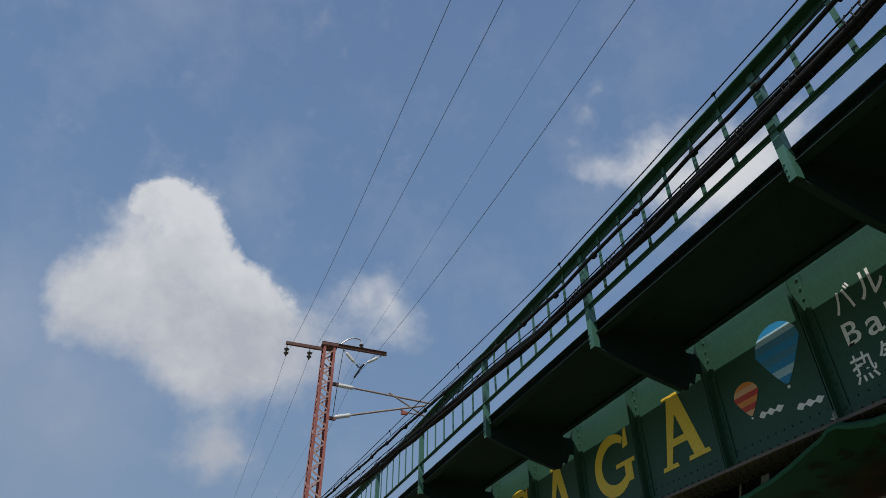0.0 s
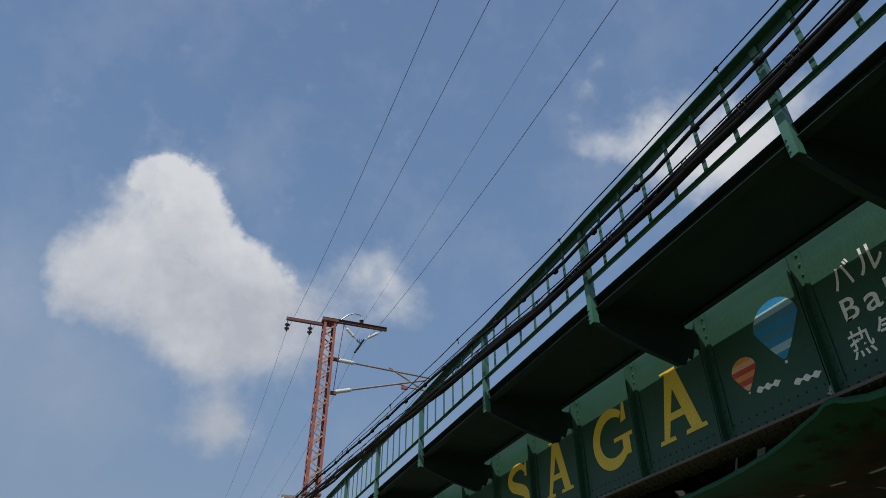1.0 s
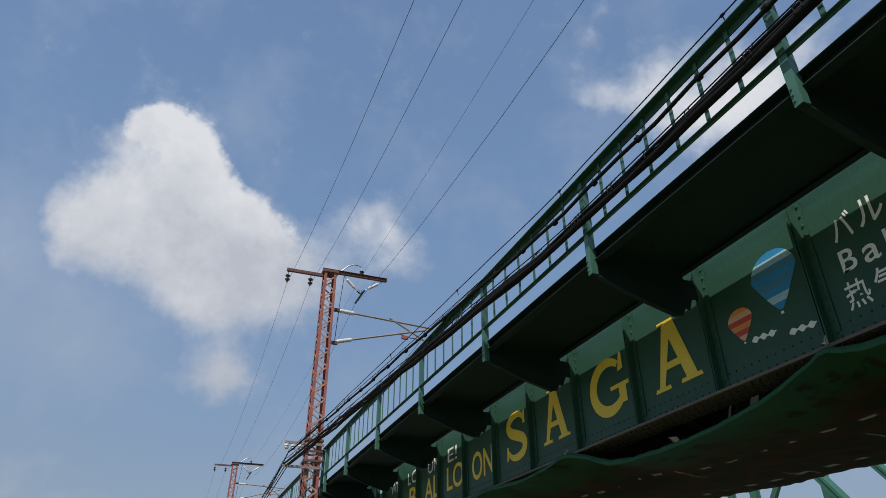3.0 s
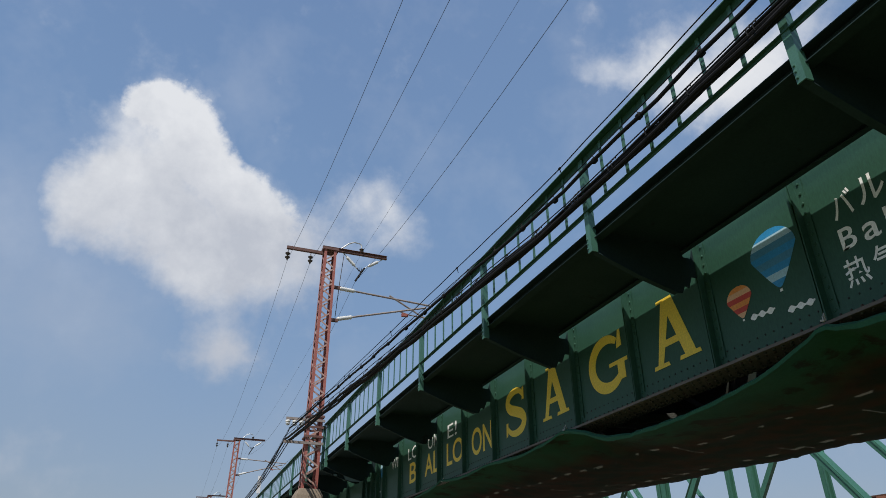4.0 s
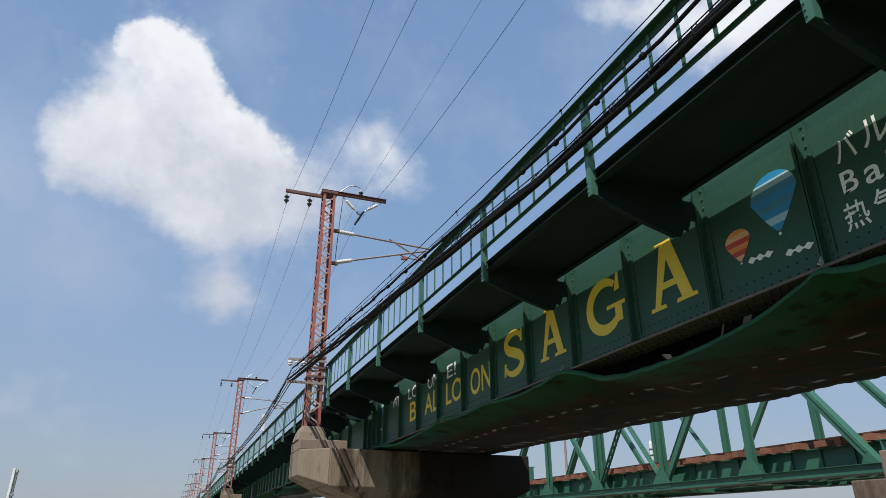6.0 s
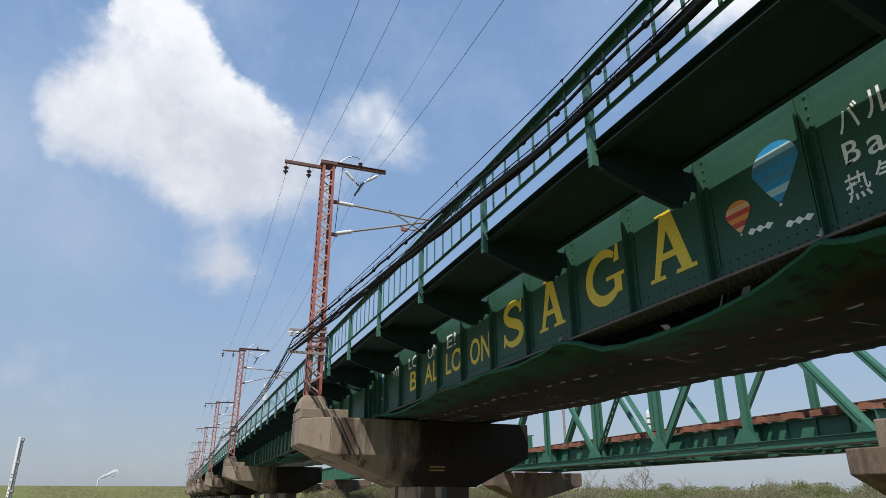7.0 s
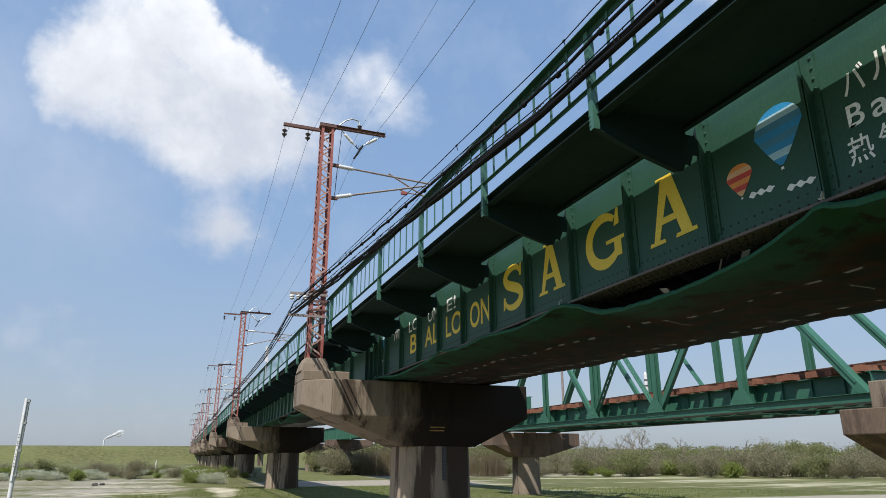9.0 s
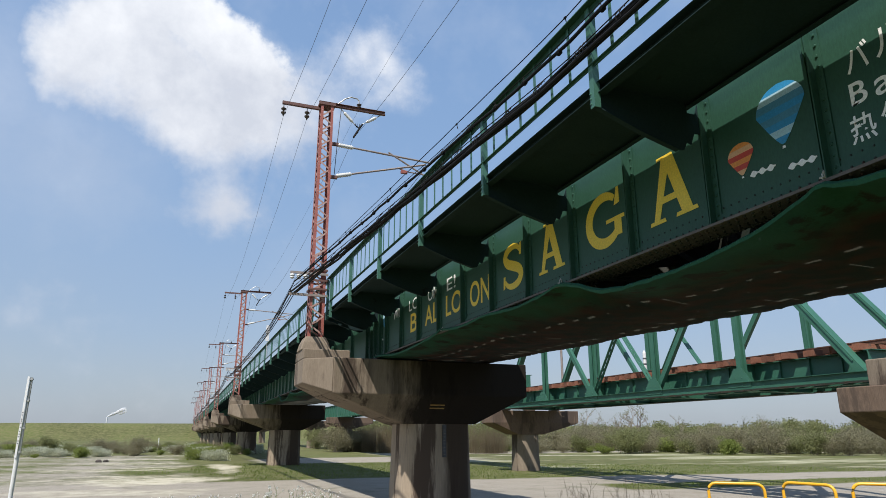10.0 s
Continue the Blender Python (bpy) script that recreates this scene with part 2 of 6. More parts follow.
GALV = material("galvanised_tube", (0.42, 0.42, 0.41), (0.55, 0.55, 0.54), 0.5, 0.5, scale=8, grain=80, bump=0.05)
TUBE = material("weathered_tube_steel", (0.24, 0.19, 0.17), (0.36, 0.31, 0.28), 0.6, 0.3, scale=5, grain=60, bump=0.1)
PORCELAIN = material("porcelain", (0.62, 0.62, 0.60), (0.7, 0.7, 0.68), 0.25, scale=5, grain=60, bump=0.0)
PORCELAIN_DARK = material("brown_glazed_porcelain", (0.05, 0.035, 0.03), (0.08, 0.06, 0.05), 0.25, scale=5, grain=60, bump=0.0)
BLACK = material("black_rubber_cable", (0.006, 0.006, 0.007), (0.012, 0.011, 0.011), 0.75, spec=0.2, scale=10, grain=80, bump=0.1)
WIRE = material("weathered_copper_wire", (0.035, 0.032, 0.032), (0.06, 0.055, 0.05), 0.5, 0.4, scale=4, grain=50, bump=0.0)
RUST_WOOD = material("rust_stained_sleeper", (0.15, 0.055, 0.032), (0.24, 0.10, 0.058), 0.9, scale=4, grain=35, bump=0.4, island=0.35,
                     third=(0.10, 0.06, 0.045), third_at=0.58, third_scale=5)
SLEEPER = material("oiled_timber_sleeper", (0.07, 0.045, 0.03), (0.11, 0.075, 0.05), 0.85, scale=4, grain=40, bump=0.4, island=0.3)
RAIL_STEEL = material("rail_steel", (0.14, 0.075, 0.05), (0.18, 0.1, 0.07), 0.6, 0.6, scale=6, grain=60)
YELLOW_LETTER = material("yellow_letter_paint", (0.86, 0.60, 0.05), (0.90, 0.66, 0.08), 0.5, scale=3, grain=40, bump=0.03)
WHITE_LETTER = material("white_letter_paint", (0.88, 0.88, 0.86), (0.92, 0.92, 0.90), 0.5, scale=3, grain=40, bump=0.03)
BLUE_PAINT = material("blue_paint", (0.03, 0.27, 0.56), (0.04, 0.31, 0.62), 0.5, scale=3, grain=40, bump=0.02)
PALE_BLUE = material("pale_blue_paint", (0.38, 0.62, 0.74), (0.44, 0.66, 0.78), 0.5, scale=3, grain=40, bump=0.02)
STEEL_BLUE = material("grey_blue_paint", (0.06, 0.24, 0.40), (0.08, 0.28, 0.45), 0.5, scale=3, grain=40, bump=0.02)
ORANGE_PAINT = material("orange_paint", (0.75, 0.26, 0.05), (0.8, 0.34, 0.08), 0.5, scale=3, grain=40, bump=0.02)
RED_PAINT = material("red_paint", (0.55, 0.05, 0.035), (0.6, 0.08, 0.05), 0.5, scale=3, grain=40, bump=0.02)
PEACH_PAINT = material("peach_paint", (0.75, 0.42, 0.22), (0.8, 0.48, 0.28), 0.5, scale=3, grain=40, bump=0.02)
YELLOW_STEEL = material("yellow_barrier_paint", (0.80, 0.40, 0.02), (0.85, 0.46, 0.04), 0.35, scale=5, grain=60, bump=0.03,
                        third=(0.25, 0.12, 0.05), third_at=0.72, third_scale=9)
WHITE_PLASTIC = material("white_post_paint", (0.66, 0.66, 0.66), (0.74, 0.74, 0.74), 0.4, scale=6, grain=70, bump=0.03)
DARK_MARK = material("dark_marking", (0.05, 0.05, 0.055), (0.08, 0.08, 0.085), 0.6, scale=6, grain=60, bump=0.0)
FADED_YELLOW = material("faded_yellow_paint", (0.26, 0.16, 0.04), (0.34, 0.22, 0.07), 0.8, scale=6, grain=50, bump=0.1, third=(0.08, 0.06, 0.045), third_at=0.56, third_scale=8)
BASALT = material("dark_basalt", (0.05, 0.042, 0.037), (0.085, 0.072, 0.062), 0.9, scale=5, grain=20, bump=0.5)
BARK = material("grey_bark", (0.20, 0.165, 0.13), (0.30, 0.26, 0.21), 0.9, scale=6, grain=30, bump=0.4)
STACK = material("pale_far_stack", (0.62, 0.64, 0.68), (0.66, 0.68, 0.72), 0.8, scale=0.1, grain=1.0, bump=0.0)


def thin_out(m, clear):
    """Let light through a thin vapour."""
    nt = m.node_tree
    tr, mx = nt.nodes.new("ShaderNodeBsdfTransparent"), nt.nodes.new("ShaderNodeMixShader")
    mx.inputs[0].default_value = clear
    nt.links.new(nt.nodes["Principled BSDF"].outputs[0], mx.inputs[1])
    nt.links.new(tr.outputs[0], mx.inputs[2])
    nt.links.new(mx.outputs[0], nt.nodes["Material Output"].inputs["Surface"])


def leaf_material(name, a, b, island=0.25):
    m = material(name, a, b, 0.6, scale=0.9, grain=20, bump=0.0, island=island, mix=0.6, spec=0.25)
    nt = m.node_tree
    bsdf = nt.nodes["Principled BSDF"]
    out = nt.nodes["Material Output"]
    tr = nt.nodes.new("ShaderNodeBsdfTranslucent")
    nt.links.new(bsdf.inputs["Base Color"].links[0].from_socket, tr.inputs["Color"])
    mx = nt.nodes.new("ShaderNodeMixShader")
    mx.inputs[0].default_value = 0.5
    nt.links.new(bsdf.outputs[0], mx.inputs[1])
    nt.links.new(tr.outputs[0], mx.inputs[2])
    nt.links.new(mx.outputs[0], out.inputs["Surface"])
    return m


LEAF = leaf_material("scrub_leaf", (0.185, 0.20, 0.082), (0.27, 0.28, 0.13))
LEAF_GREY = leaf_material("withered_leaf", (0.205, 0.19, 0.112), (0.30, 0.275, 0.17))
LEAF_PALE = leaf_material("pale_blossom", (0.40, 0.42, 0.28), (0.57, 0.58, 0.45), 0.25)
LEAF_BRIGHT = leaf_material("fresh_leaf", (0.19, 0.24, 0.055), (0.27, 0.31, 0.09))
GRASS = leaf_material("grass_blade", (0.135, 0.19, 0.036), (0.20, 0.24, 0.07))
STRAW = leaf_material("dry_stalk", (0.20, 0.16, 0.10), (0.28, 0.23, 0.15))
PETAL = leaf_material("white_petal", (0.7, 0.7, 0.64), (0.8, 0.8, 0.76), 0.15)


def sheet_material():
    """Green sheeting whose trough, between the girders, is silted brown."""
    m = material("green_tarpaulin", (0.017, 0.075, 0.045), (0.024, 0.092, 0.055), 0.85, spec=0.12, scale=1.5, grain=25, bump=0.25,
                 third=(0.018, 0.020, 0.013), third_at=0.55, third_scale=1.6)
    nt = m.node_tree
    bsdf, out = nt.nodes["Principled BSDF"], nt.nodes["Material Output"]
    link = bsdf.inputs["Base Color"].links[0].from_socket
    geo, sep, no = nt.nodes.new("ShaderNodeNewGeometry"), nt.nodes.new("ShaderNodeSeparateXYZ"), nt.nodes.new("ShaderNodeTexNoise")
    no.inputs["Scale"].default_value, no.inputs["Detail"].default_value = 1.4, 7
    nt.links.new(geo.outputs["Position"], sep.inputs[0])
    nt.links.new(geo.outputs["Position"], no.inputs["Vector"])
    ad = nt.nodes.new("ShaderNodeMath")
    ad.operation = "MULTIPLY_ADD"
    nt.links.new(no.outputs["Fac"], ad.inputs[0])
    ad.inputs[1].default_value = 1.6
    nt.links.new(sep.outputs["X"], ad.inputs[2])
    mr = nt.nodes.new("ShaderNodeMapRange")
    nt.links.new(ad.outputs[0], mr.inputs["Value"])
    mr.inputs["From Min"].default_value, mr.inputs["From Max"].default_value = 6.3, 7.1
    mx = nt.nodes.new("ShaderNodeMix")
    mx.data_type = "RGBA"
    nt.links.new(mr.outputs[0], mx.inputs["Factor"])
    nt.links.new(link, mx.inputs["A"])
    silt = nt.nodes.new("ShaderNodeValToRGB")
    silt.color_ramp.elements[0].position, silt.color_ramp.elements[0].color = 0.38, (0.050, 0.020, 0.013, 1)
    silt.color_ramp.elements[1].position, silt.color_ramp.elements[1].color = 0.6, (0.013, 0.019, 0.014, 1)
    n2 = nt.nodes.new("ShaderNodeTexNoise")
    n2.inputs["Scale"].default_value, n2.inputs["Detail"].default_value = 3.0, 8
    nt.links.new(geo.outputs["Position"], n2.inputs["Vector"])
    nt.links.new(n2.outputs["Fac"], silt.inputs["Fac"])
    nt.links.new(silt.outputs[0], mx.inputs["B"])
    nt.links.new(mx.outputs["Result"], bsdf.inputs["Base Color"])
    tr = nt.nodes.new("ShaderNodeBsdfTranslucent")
    gl = nt.nodes.new("ShaderNodeMix")
    gl.data_type = "RGBA"
    gl.inputs["Factor"].default_value = 0.6
    nt.links.new(mx.outputs["Result"], gl.inputs["A"])
    gl.inputs["B"].default_value = (0.40, 0.42, 0.35, 1)
    nt.links.new(gl.outputs["Result"], tr.inputs["Color"])
    ms = nt.nodes.new("ShaderNodeMixShader")
    ms.inputs[0].default_value = 0.11
    nt.links.new(bsdf.outputs[0], ms.inputs[1])
    nt.links.new(tr.outputs[0], ms.inputs[2])
    nt.links.new(ms.outputs[0], out.inputs["Surface"])
    return m


SHEET = sheet_material()
# the sheet's green, lightened to paint in its lit rim
LIT_HEM = material("lit_tarpaulin_hem", (0.022, 0.092, 0.056), (0.032, 0.118, 0.072), 0.8, scale=2.0, grain=30, bump=0.2, spec=0.15)


# ---- building helpers ----
def thing(name, at=(0, 0, 0), label="", category="", group="", kind=""):
    ob = new(name)
    ob.empty_display_size = 0.1
    ob.location = at
    return tagged(ob, label, category, group, kind)


def finish(bm, name, mat, smooth=False):
    bmesh.ops.recalc_face_normals(bm, faces=bm.faces)
    me = bpy.data.meshes.new(name)
    bm.to_mesh(me)
    bm.free()
    me.materials.append(mat)
    if smooth:
        me.polygons.foreach_set("use_smooth", [True] * len(me.polygons))
        me.set_sharp_from_angle(angle=radians(40))
    return me


def part(name, bm, mat, parent, label="", kind="", smooth=False):
    me = bm if isinstance(bm, bpy.types.Mesh) else finish(bm, name, mat, smooth)
    ob = new(name, me)
    ob.parent = parent
    return tagged(ob, label, kind=kind)


def box(bm, x0, x1, y0, y1, z0, z1):
    vs = [bm.verts.new(p) for p in ((x0, y0, z0), (x1, y0, z0), (x1, y1, z0), (x0, y1, z0),
                                    (x0, y0, z1), (x1, y0, z1), (x1, y1, z1), (x0, y1, z1))]
    for f in ((0, 3, 2, 1), (4, 5, 6, 7), (0, 1, 5, 4), (1, 2, 6, 5), (2, 3, 7, 6), (3, 0, 4, 7)):
        bm.faces.new([vs[i] for i in f])
    return bm


def prism(bm, profile, plane, a, b):
    """Extrude a closed profile: plane 'xz' along y, 'yz' along x, 'xy' along z."""
    def at(p, w):
        return {"xz": (p[0], w, p[1]), "yz": (w, p[0], p[1]), "xy": (p[0], p[1], w)}[plane]
    lo, hi = [bm.verts.new(at(p, a)) for p in profile], [bm.verts.new(at(p, b)) for p in profile]
    bm.faces.new(lo[::-1]), bm.faces.new(hi)
    for i in range(len(profile)):
        j = (i + 1) % len(profile)
        bm.faces.new((lo[i], lo[j], hi[j], hi[i]))
    return bm


def beam(bm, p, q, w, h, up=(0, 0, 1)):
    """A bar of section w x h from p to q."""
    p, q = Vector(p), Vector(q)
    d = (q - p).normalized()
    u = Vector(up)
    if abs(d.dot(u)) > 0.98:
        u = Vector((1, 0, 0))
    s = d.cross(u).normalized()
    u = s.cross(d)
    c = [(-w / 2, -h / 2), (w / 2, -h / 2), (w / 2, h / 2), (-w / 2, h / 2)]
    lo = [bm.verts.new(p + s * a + u * b) for a, b in c]
    hi = [bm.verts.new(q + s * a + u * b) for a, b in c]
    bm.faces.new(lo[::-1]), bm.faces.new(hi)
    for i in range(4):
        bm.faces.new((lo[i], lo[(i + 1) % 4], hi[(i + 1) % 4], hi[i]))
    return bm


def angle_bar(bm, p, q, leg, thick, s, u):
    """An L-section from p to q with legs along s and u."""
    p, q, s, u = Vector(p), Vector(q), Vector(s).normalized(), Vector(u).normalized()
    c = [(0, 0), (leg, 0), (leg, thick), (thick, thick), (thick, leg), (0, leg)]
    lo = [bm.verts.new(p + s * a + u * b) for a, b in c]
    hi = [bm.verts.new(q + s * a + u * b) for a, b in c]
    bm.faces.new(lo[::-1]), bm.faces.new(hi)
    for i in range(6):
        bm.faces.new((lo[i], lo[(i + 1) % 6], hi[(i + 1) % 6], hi[i]))
    return bm


def tube(bm, pts, r, n=8, taper=None):
    """A round tube along points; taper: end radius."""
    pts = [Vector(p) for p in pts]
    rings = []
    for i, p in enumerate(pts):
        d = (pts[min(i + 1, len(pts) - 1)] - pts[max(i - 1, 0)]).normalized()
        u = Vector((0, 0, 1)) if abs(d.z) < 0.95 else Vector((1, 0, 0))
        s = d.cross(u).normalized()
        u = s.cross(d)
        rr = r if taper is None else r + (taper - r) * i / max(1, len(pts) - 1)
        rings.append([bm.verts.new(p + (s * math.cos(2 * math.pi * k / n) + u * math.sin(2 * math.pi * k / n)) * rr) for k in range(n)])
    for a, b in zip(rings, rings[1:]):
        for k in range(n):
            bm.faces.new((a[k], a[(k + 1) % n], b[(k + 1) % n], b[k]))
    bm.faces.new(rings[0][::-1]), bm.faces.new(rings[-1])
    return bm


def lathe(bm, at, axis, rows, n=10):
    """A turned body: rows of (distance along axis, radius)."""
    at, axis = Vector(at), Vector(axis).normalized()
    u = axis.orthogonal().normalized()
    s = axis.cross(u)
    rings = [[bm.verts.new(at + axis * d + (u * math.cos(2 * math.pi * k / n) + s * math.sin(2 * math.pi * k / n)) * r) for k in range(n)]
             for d, r in rows]
    for a, b in zip(rings, rings[1:]):
        for k in range(n):
            bm.faces.new((a[k], a[(k + 1) % n], b[(k + 1) % n], b[k]))
    bm.faces.new(rings[0][::-1]), bm.faces.new(rings[-1])
    return bm


def bolt(bm, p, axis, r, h):
    """A low six-sided dome."""
    p, axis = Vector(p), Vector(axis).normalized()
    u = axis.orthogonal().normalized()
    s = axis.cross(u)
    ring = [[bm.verts.new(p + axis * d + (u * math.cos(k * math.pi / 3) + s * math.sin(k * math.pi / 3)) * rr) for k in range(6)]
            for d, rr in ((0, r), (h, r * 0.62))]
    for k in range(6):
        bm.faces.new((ring[0][k], ring[0][(k + 1) % 6], ring[1][(k + 1) % 6], ring[1][k]))
    bm.faces.new(ring[1])


# ---- ground ----
def smooth(a, b, x):
    t = np.clip((x - a) / (b - a), 0, 1)
    return t * t * (3 - 2 * t)


def wavy(x, y, s, k):
    return (np.sin(x / s + k) + np.sin(y / (s * 0.83) + 1.7 * k) + 0.6 * np.sin((x + y) / (s * 0.47) + 2.3 * k)
            + 0.4 * np.sin((x - 1.3 * y) / (s * 0.29) + 3.1 * k)) / 3.0


def ground_height(x, y):
    z = 0.05 * wavy(x, y, 9.0, 0.7)
    far = y - 0.12 * np.abs(x - 4)
    z = z + 6.35 * smooth(258, 284, far) - 5.0 * smooth(292, 318, far)
    return z


def cover(x, y):
    """How much of gravel, sand and blossom covers the ground at a place."""
    w = wavy(x, y, 4.0, 0.3)
    # paved track in front of the piers, turning off past the second bridge
    far_side = 35.4 - 3.1 * smooth(10, 15, x) - 1.3 * smooth(28, 45, x)
    verge = smooth(-0.6, 0.6, y - 24.2 + 0.3 * w) * smooth(0.6, -0.6, y - 27.0 + 0.3 * w) * smooth(17.2, 18.8, x + 0.6 * w)
    gravel = smooth(0.7, -0.7, y - far_side + 0.5 * w) * smooth(14.5, 16.0, y + 0.4 * w) * (1 - verge)
    lot = smooth(92, 76, y + 2.2 * w) * smooth(24, 27, y) * smooth(3.0, 0.5, x + 0.02 * (y - 30) + 1.6 * w)
    island = smooth(1.0, 0.4, np.hypot((x + 1.4) / 2.4, (y - 46) / 5.5) + 0.3 * w)
    gravel = np.maximum(gravel, lot * (1 - island) * (0.72 + 0.25 * wavy(x, y, 1.7, 5.0)))
    lane = smooth(1.5, -1.0, np.abs(y - 60 - 0.1 * x) - 6 + 2 * w) * smooth(3, 8, x) * smooth(34, 22, x)
    gravel = np.maximum(gravel, lane)
    lane2 = smooth(1.0, -1.0, np.abs(y - 76 - 0.05 * x) - 3.5 + w) * smooth(16, 24, x)
    gravel = np.maximum(gravel, lane2 * 0.9)
    sand = smooth(1.3, 0.2, np.hypot((x + 0.3) / 4.4, (y - 37.5) / 4.2) + 0.55 * w) * (1 - 0.3 * island)
    sand = np.maximum(sand, 0.75 * smooth(-0.1, 0.6, wavy(x * 0.6, y * 1.4, 2.6, 8.0)) * lot)
    sand = np.maximum(sand, smooth(1.2, 0.4, np.hypot((x - 3.0) / 2.0, (y - 47) / 10.0) + 0.5 * w))
    sand = np.maximum(sand, 0.8 * smooth(0.35, 0.7, wavy(x, y * 2.2, 6.0, 2.0)) * smooth(52, 58, y) * smooth(98, 80, y) * smooth(10, 18, x))
    blossom = (0.35 + 0.65 * smooth(-0.2, 0.5, wavy(x, y * 2.5, 5.0, 4.0))) * smooth(40, 52, y + 0.3 * x) * smooth(95, 84, y) * smooth(16, 24, x)
    return gravel, sand, blossom


def axis(lo, hi, step, reach):
    core = list(np.arange(lo, hi + 1e-6, step))
    out, d = [], step
    while sum(out) < reach:
        d *= 1.22
        out.append(d)
    c = np.cumsum(out)
    return np.array([*(lo - c[::-1]), *core, *(hi + c)])


def build_ground():
    xs, ys = axis(-22, 62, 0.55, 3500), axis(14, 120, 0.55, 3500)
    ys = np.unique(np.concatenate([ys, np.arange(250, 330, 3.0)]))
    X, Y = np.meshgrid(xs, ys)
    Z = ground_height(X, Y)
    nx, ny = len(xs), len(ys)
    idx = np.arange(nx * ny).reshape(ny, nx)
    faces = np.stack([idx[:-1, :-1], idx[:-1, 1:], idx[1:, 1:], idx[1:, :-1]], -1).reshape(-1, 4)
    me = bpy.data.meshes.new("ground")
    me.from_pydata(np.stack([X, Y, Z], -1).reshape(-1, 3).tolist(), [], faces.tolist())
    me.polygons.foreach_set("use_smooth", [True] * len(me.polygons))
    for name, v in zip(("gravel", "sand", "blossom"), cover(X, Y)):
        a = me.attributes.new(name, "FLOAT", "POINT")
        a.data.foreach_set("value", v.reshape(-1).astype(np.float32))
    m = bpy.data.materials.new("floodplain")
    m.use_nodes = True
    nt = m.node_tree
    N, L = nt.nodes.new, nt.links.new
    b = nt.nodes["Principled BSDF"]
    b.inputs["Roughness"].default_value = 0.95
    b.inputs["Specular IOR Level"].default_value = 0.2
    geo = N("ShaderNodeNewGeometry")

    def noise_at(s, d=6, r=0.6):
        n = N("ShaderNodeTexNoise")
        n.inputs["Scale"].default_value, n.inputs["Detail"].default_value, n.inputs["Roughness"].default_value = s, d, r
        L(geo.outputs["Position"], n.inputs["Vector"])
        return n.outputs["Fac"]

    def ramp(v, lo, hi):
        r = N("ShaderNodeMapRange")
        L(v, r.inputs["Value"])
        r.inputs["From Min"].default_value, r.inputs["From Max"].default_value = lo, hi
        return r.outputs[0]

    def mix(f, a, c):
        x = N("ShaderNodeMix")
        x.data_type = "RGBA"
        L(f, x.inputs["Factor"])
        for key, v in (("A", a), ("B", c)):
            if isinstance(v, tuple):
                x.inputs[key].default_value = (*v, 1)
            else:
                L(v, x.inputs[key])
        return x.outputs["Result"]

    def add(a, c, k=1.0):
        n = N("ShaderNodeMath")
        n.operation = "MULTIPLY_ADD"
        L(c, n.inputs[0])
        n.inputs[1].default_value = k
        L(a, n.inputs[2])
        return n.outputs[0]

    def attr(name):
        n = N("ShaderNodeAttribute")
        n.attribute_name = name
        return n.outputs["Fac"]

    coarse, mid, fine = noise_at(0.13), noise_at(0.9, 9, 0.72), noise_at(14, 6, 0.7)
    grass = mix(ramp(coarse, 0.35, 0.65), (0.080, 0.112, 0.026), (0.122, 0.134, 0.047))
    grass = mix(ramp(noise_at(0.045, 5, 0.6), 0.42, 0.62), grass, (0.058, 0.066, 0.024))
    grass = mix(ramp(mid, 0.38, 0.64), grass, (0.175, 0.160, 0.078))
    grass = mix(ramp(fine, 0.45, 0.75), grass, (0.075, 0.10, 0.025))
    gravel = mix(ramp(mid, 0.35, 0.65), (0.285, 0.257, 0.212), (0.345, 0.314, 0.264))
    gravel = mix(ramp(fine, 0.5, 0.7), gravel, (0.225, 0.20, 0.158))
    sand = mix(ramp(mid, 0.35, 0.65), (0.42, 0.385, 0.285), (0.54, 0.50, 0.39))
    col = mix(ramp(add(add(attr("blossom"), noise_at(0.30, 7, 0.7), 1.7), fine, 0.55), 1.72, 2.35), grass, (0.40, 0.385, 0.26))
    col = mix(ramp(add(add(attr("gravel"), mid, 1.1), coarse, 0.5), 1.3, 1.72), col, gravel)
    col = mix(ramp(add(add(attr("sand"), mid, 1.2), fine, 0.5), 1.38, 1.85), col, sand)
    L(col, b.inputs["Base Color"])
    bump = N("ShaderNodeBump")
    bump.inputs["Strength"].default_value, bump.inputs["Distance"].default_value = 0.6, 0.06
    L(fine, bump.inputs["Height"])
    L(bump.outputs[0], b.inputs["Normal"])
    me.materials.append(m)
    ob = new("ground", me)
    tagged(ob, "flat grassy floodplain with gravel tracks, pale sand and a far green dike", "ground", kind="structure")


build_ground()

# ---- the girder bridge ----
PIER_Y, SPAN = 19.95, 32.0
WEB_L, WEB_R, MID = 5.39, 8.61, 7.0
RAIL_X = 3.85
BRACKETS = [-2.86 - 2.913 * k for k in range(10)]
END_BRACKETS = [-0.3, -31.75]
POSTS = sorted(BRACKETS + END_BRACKETS)
STIFF = [y for k in range(20) for y in [-2.86 + 1.4565 - 1.4565 * k] if -31.6 < y < -0.5] + [-0.22, -0.75, -31.2, -31.75]


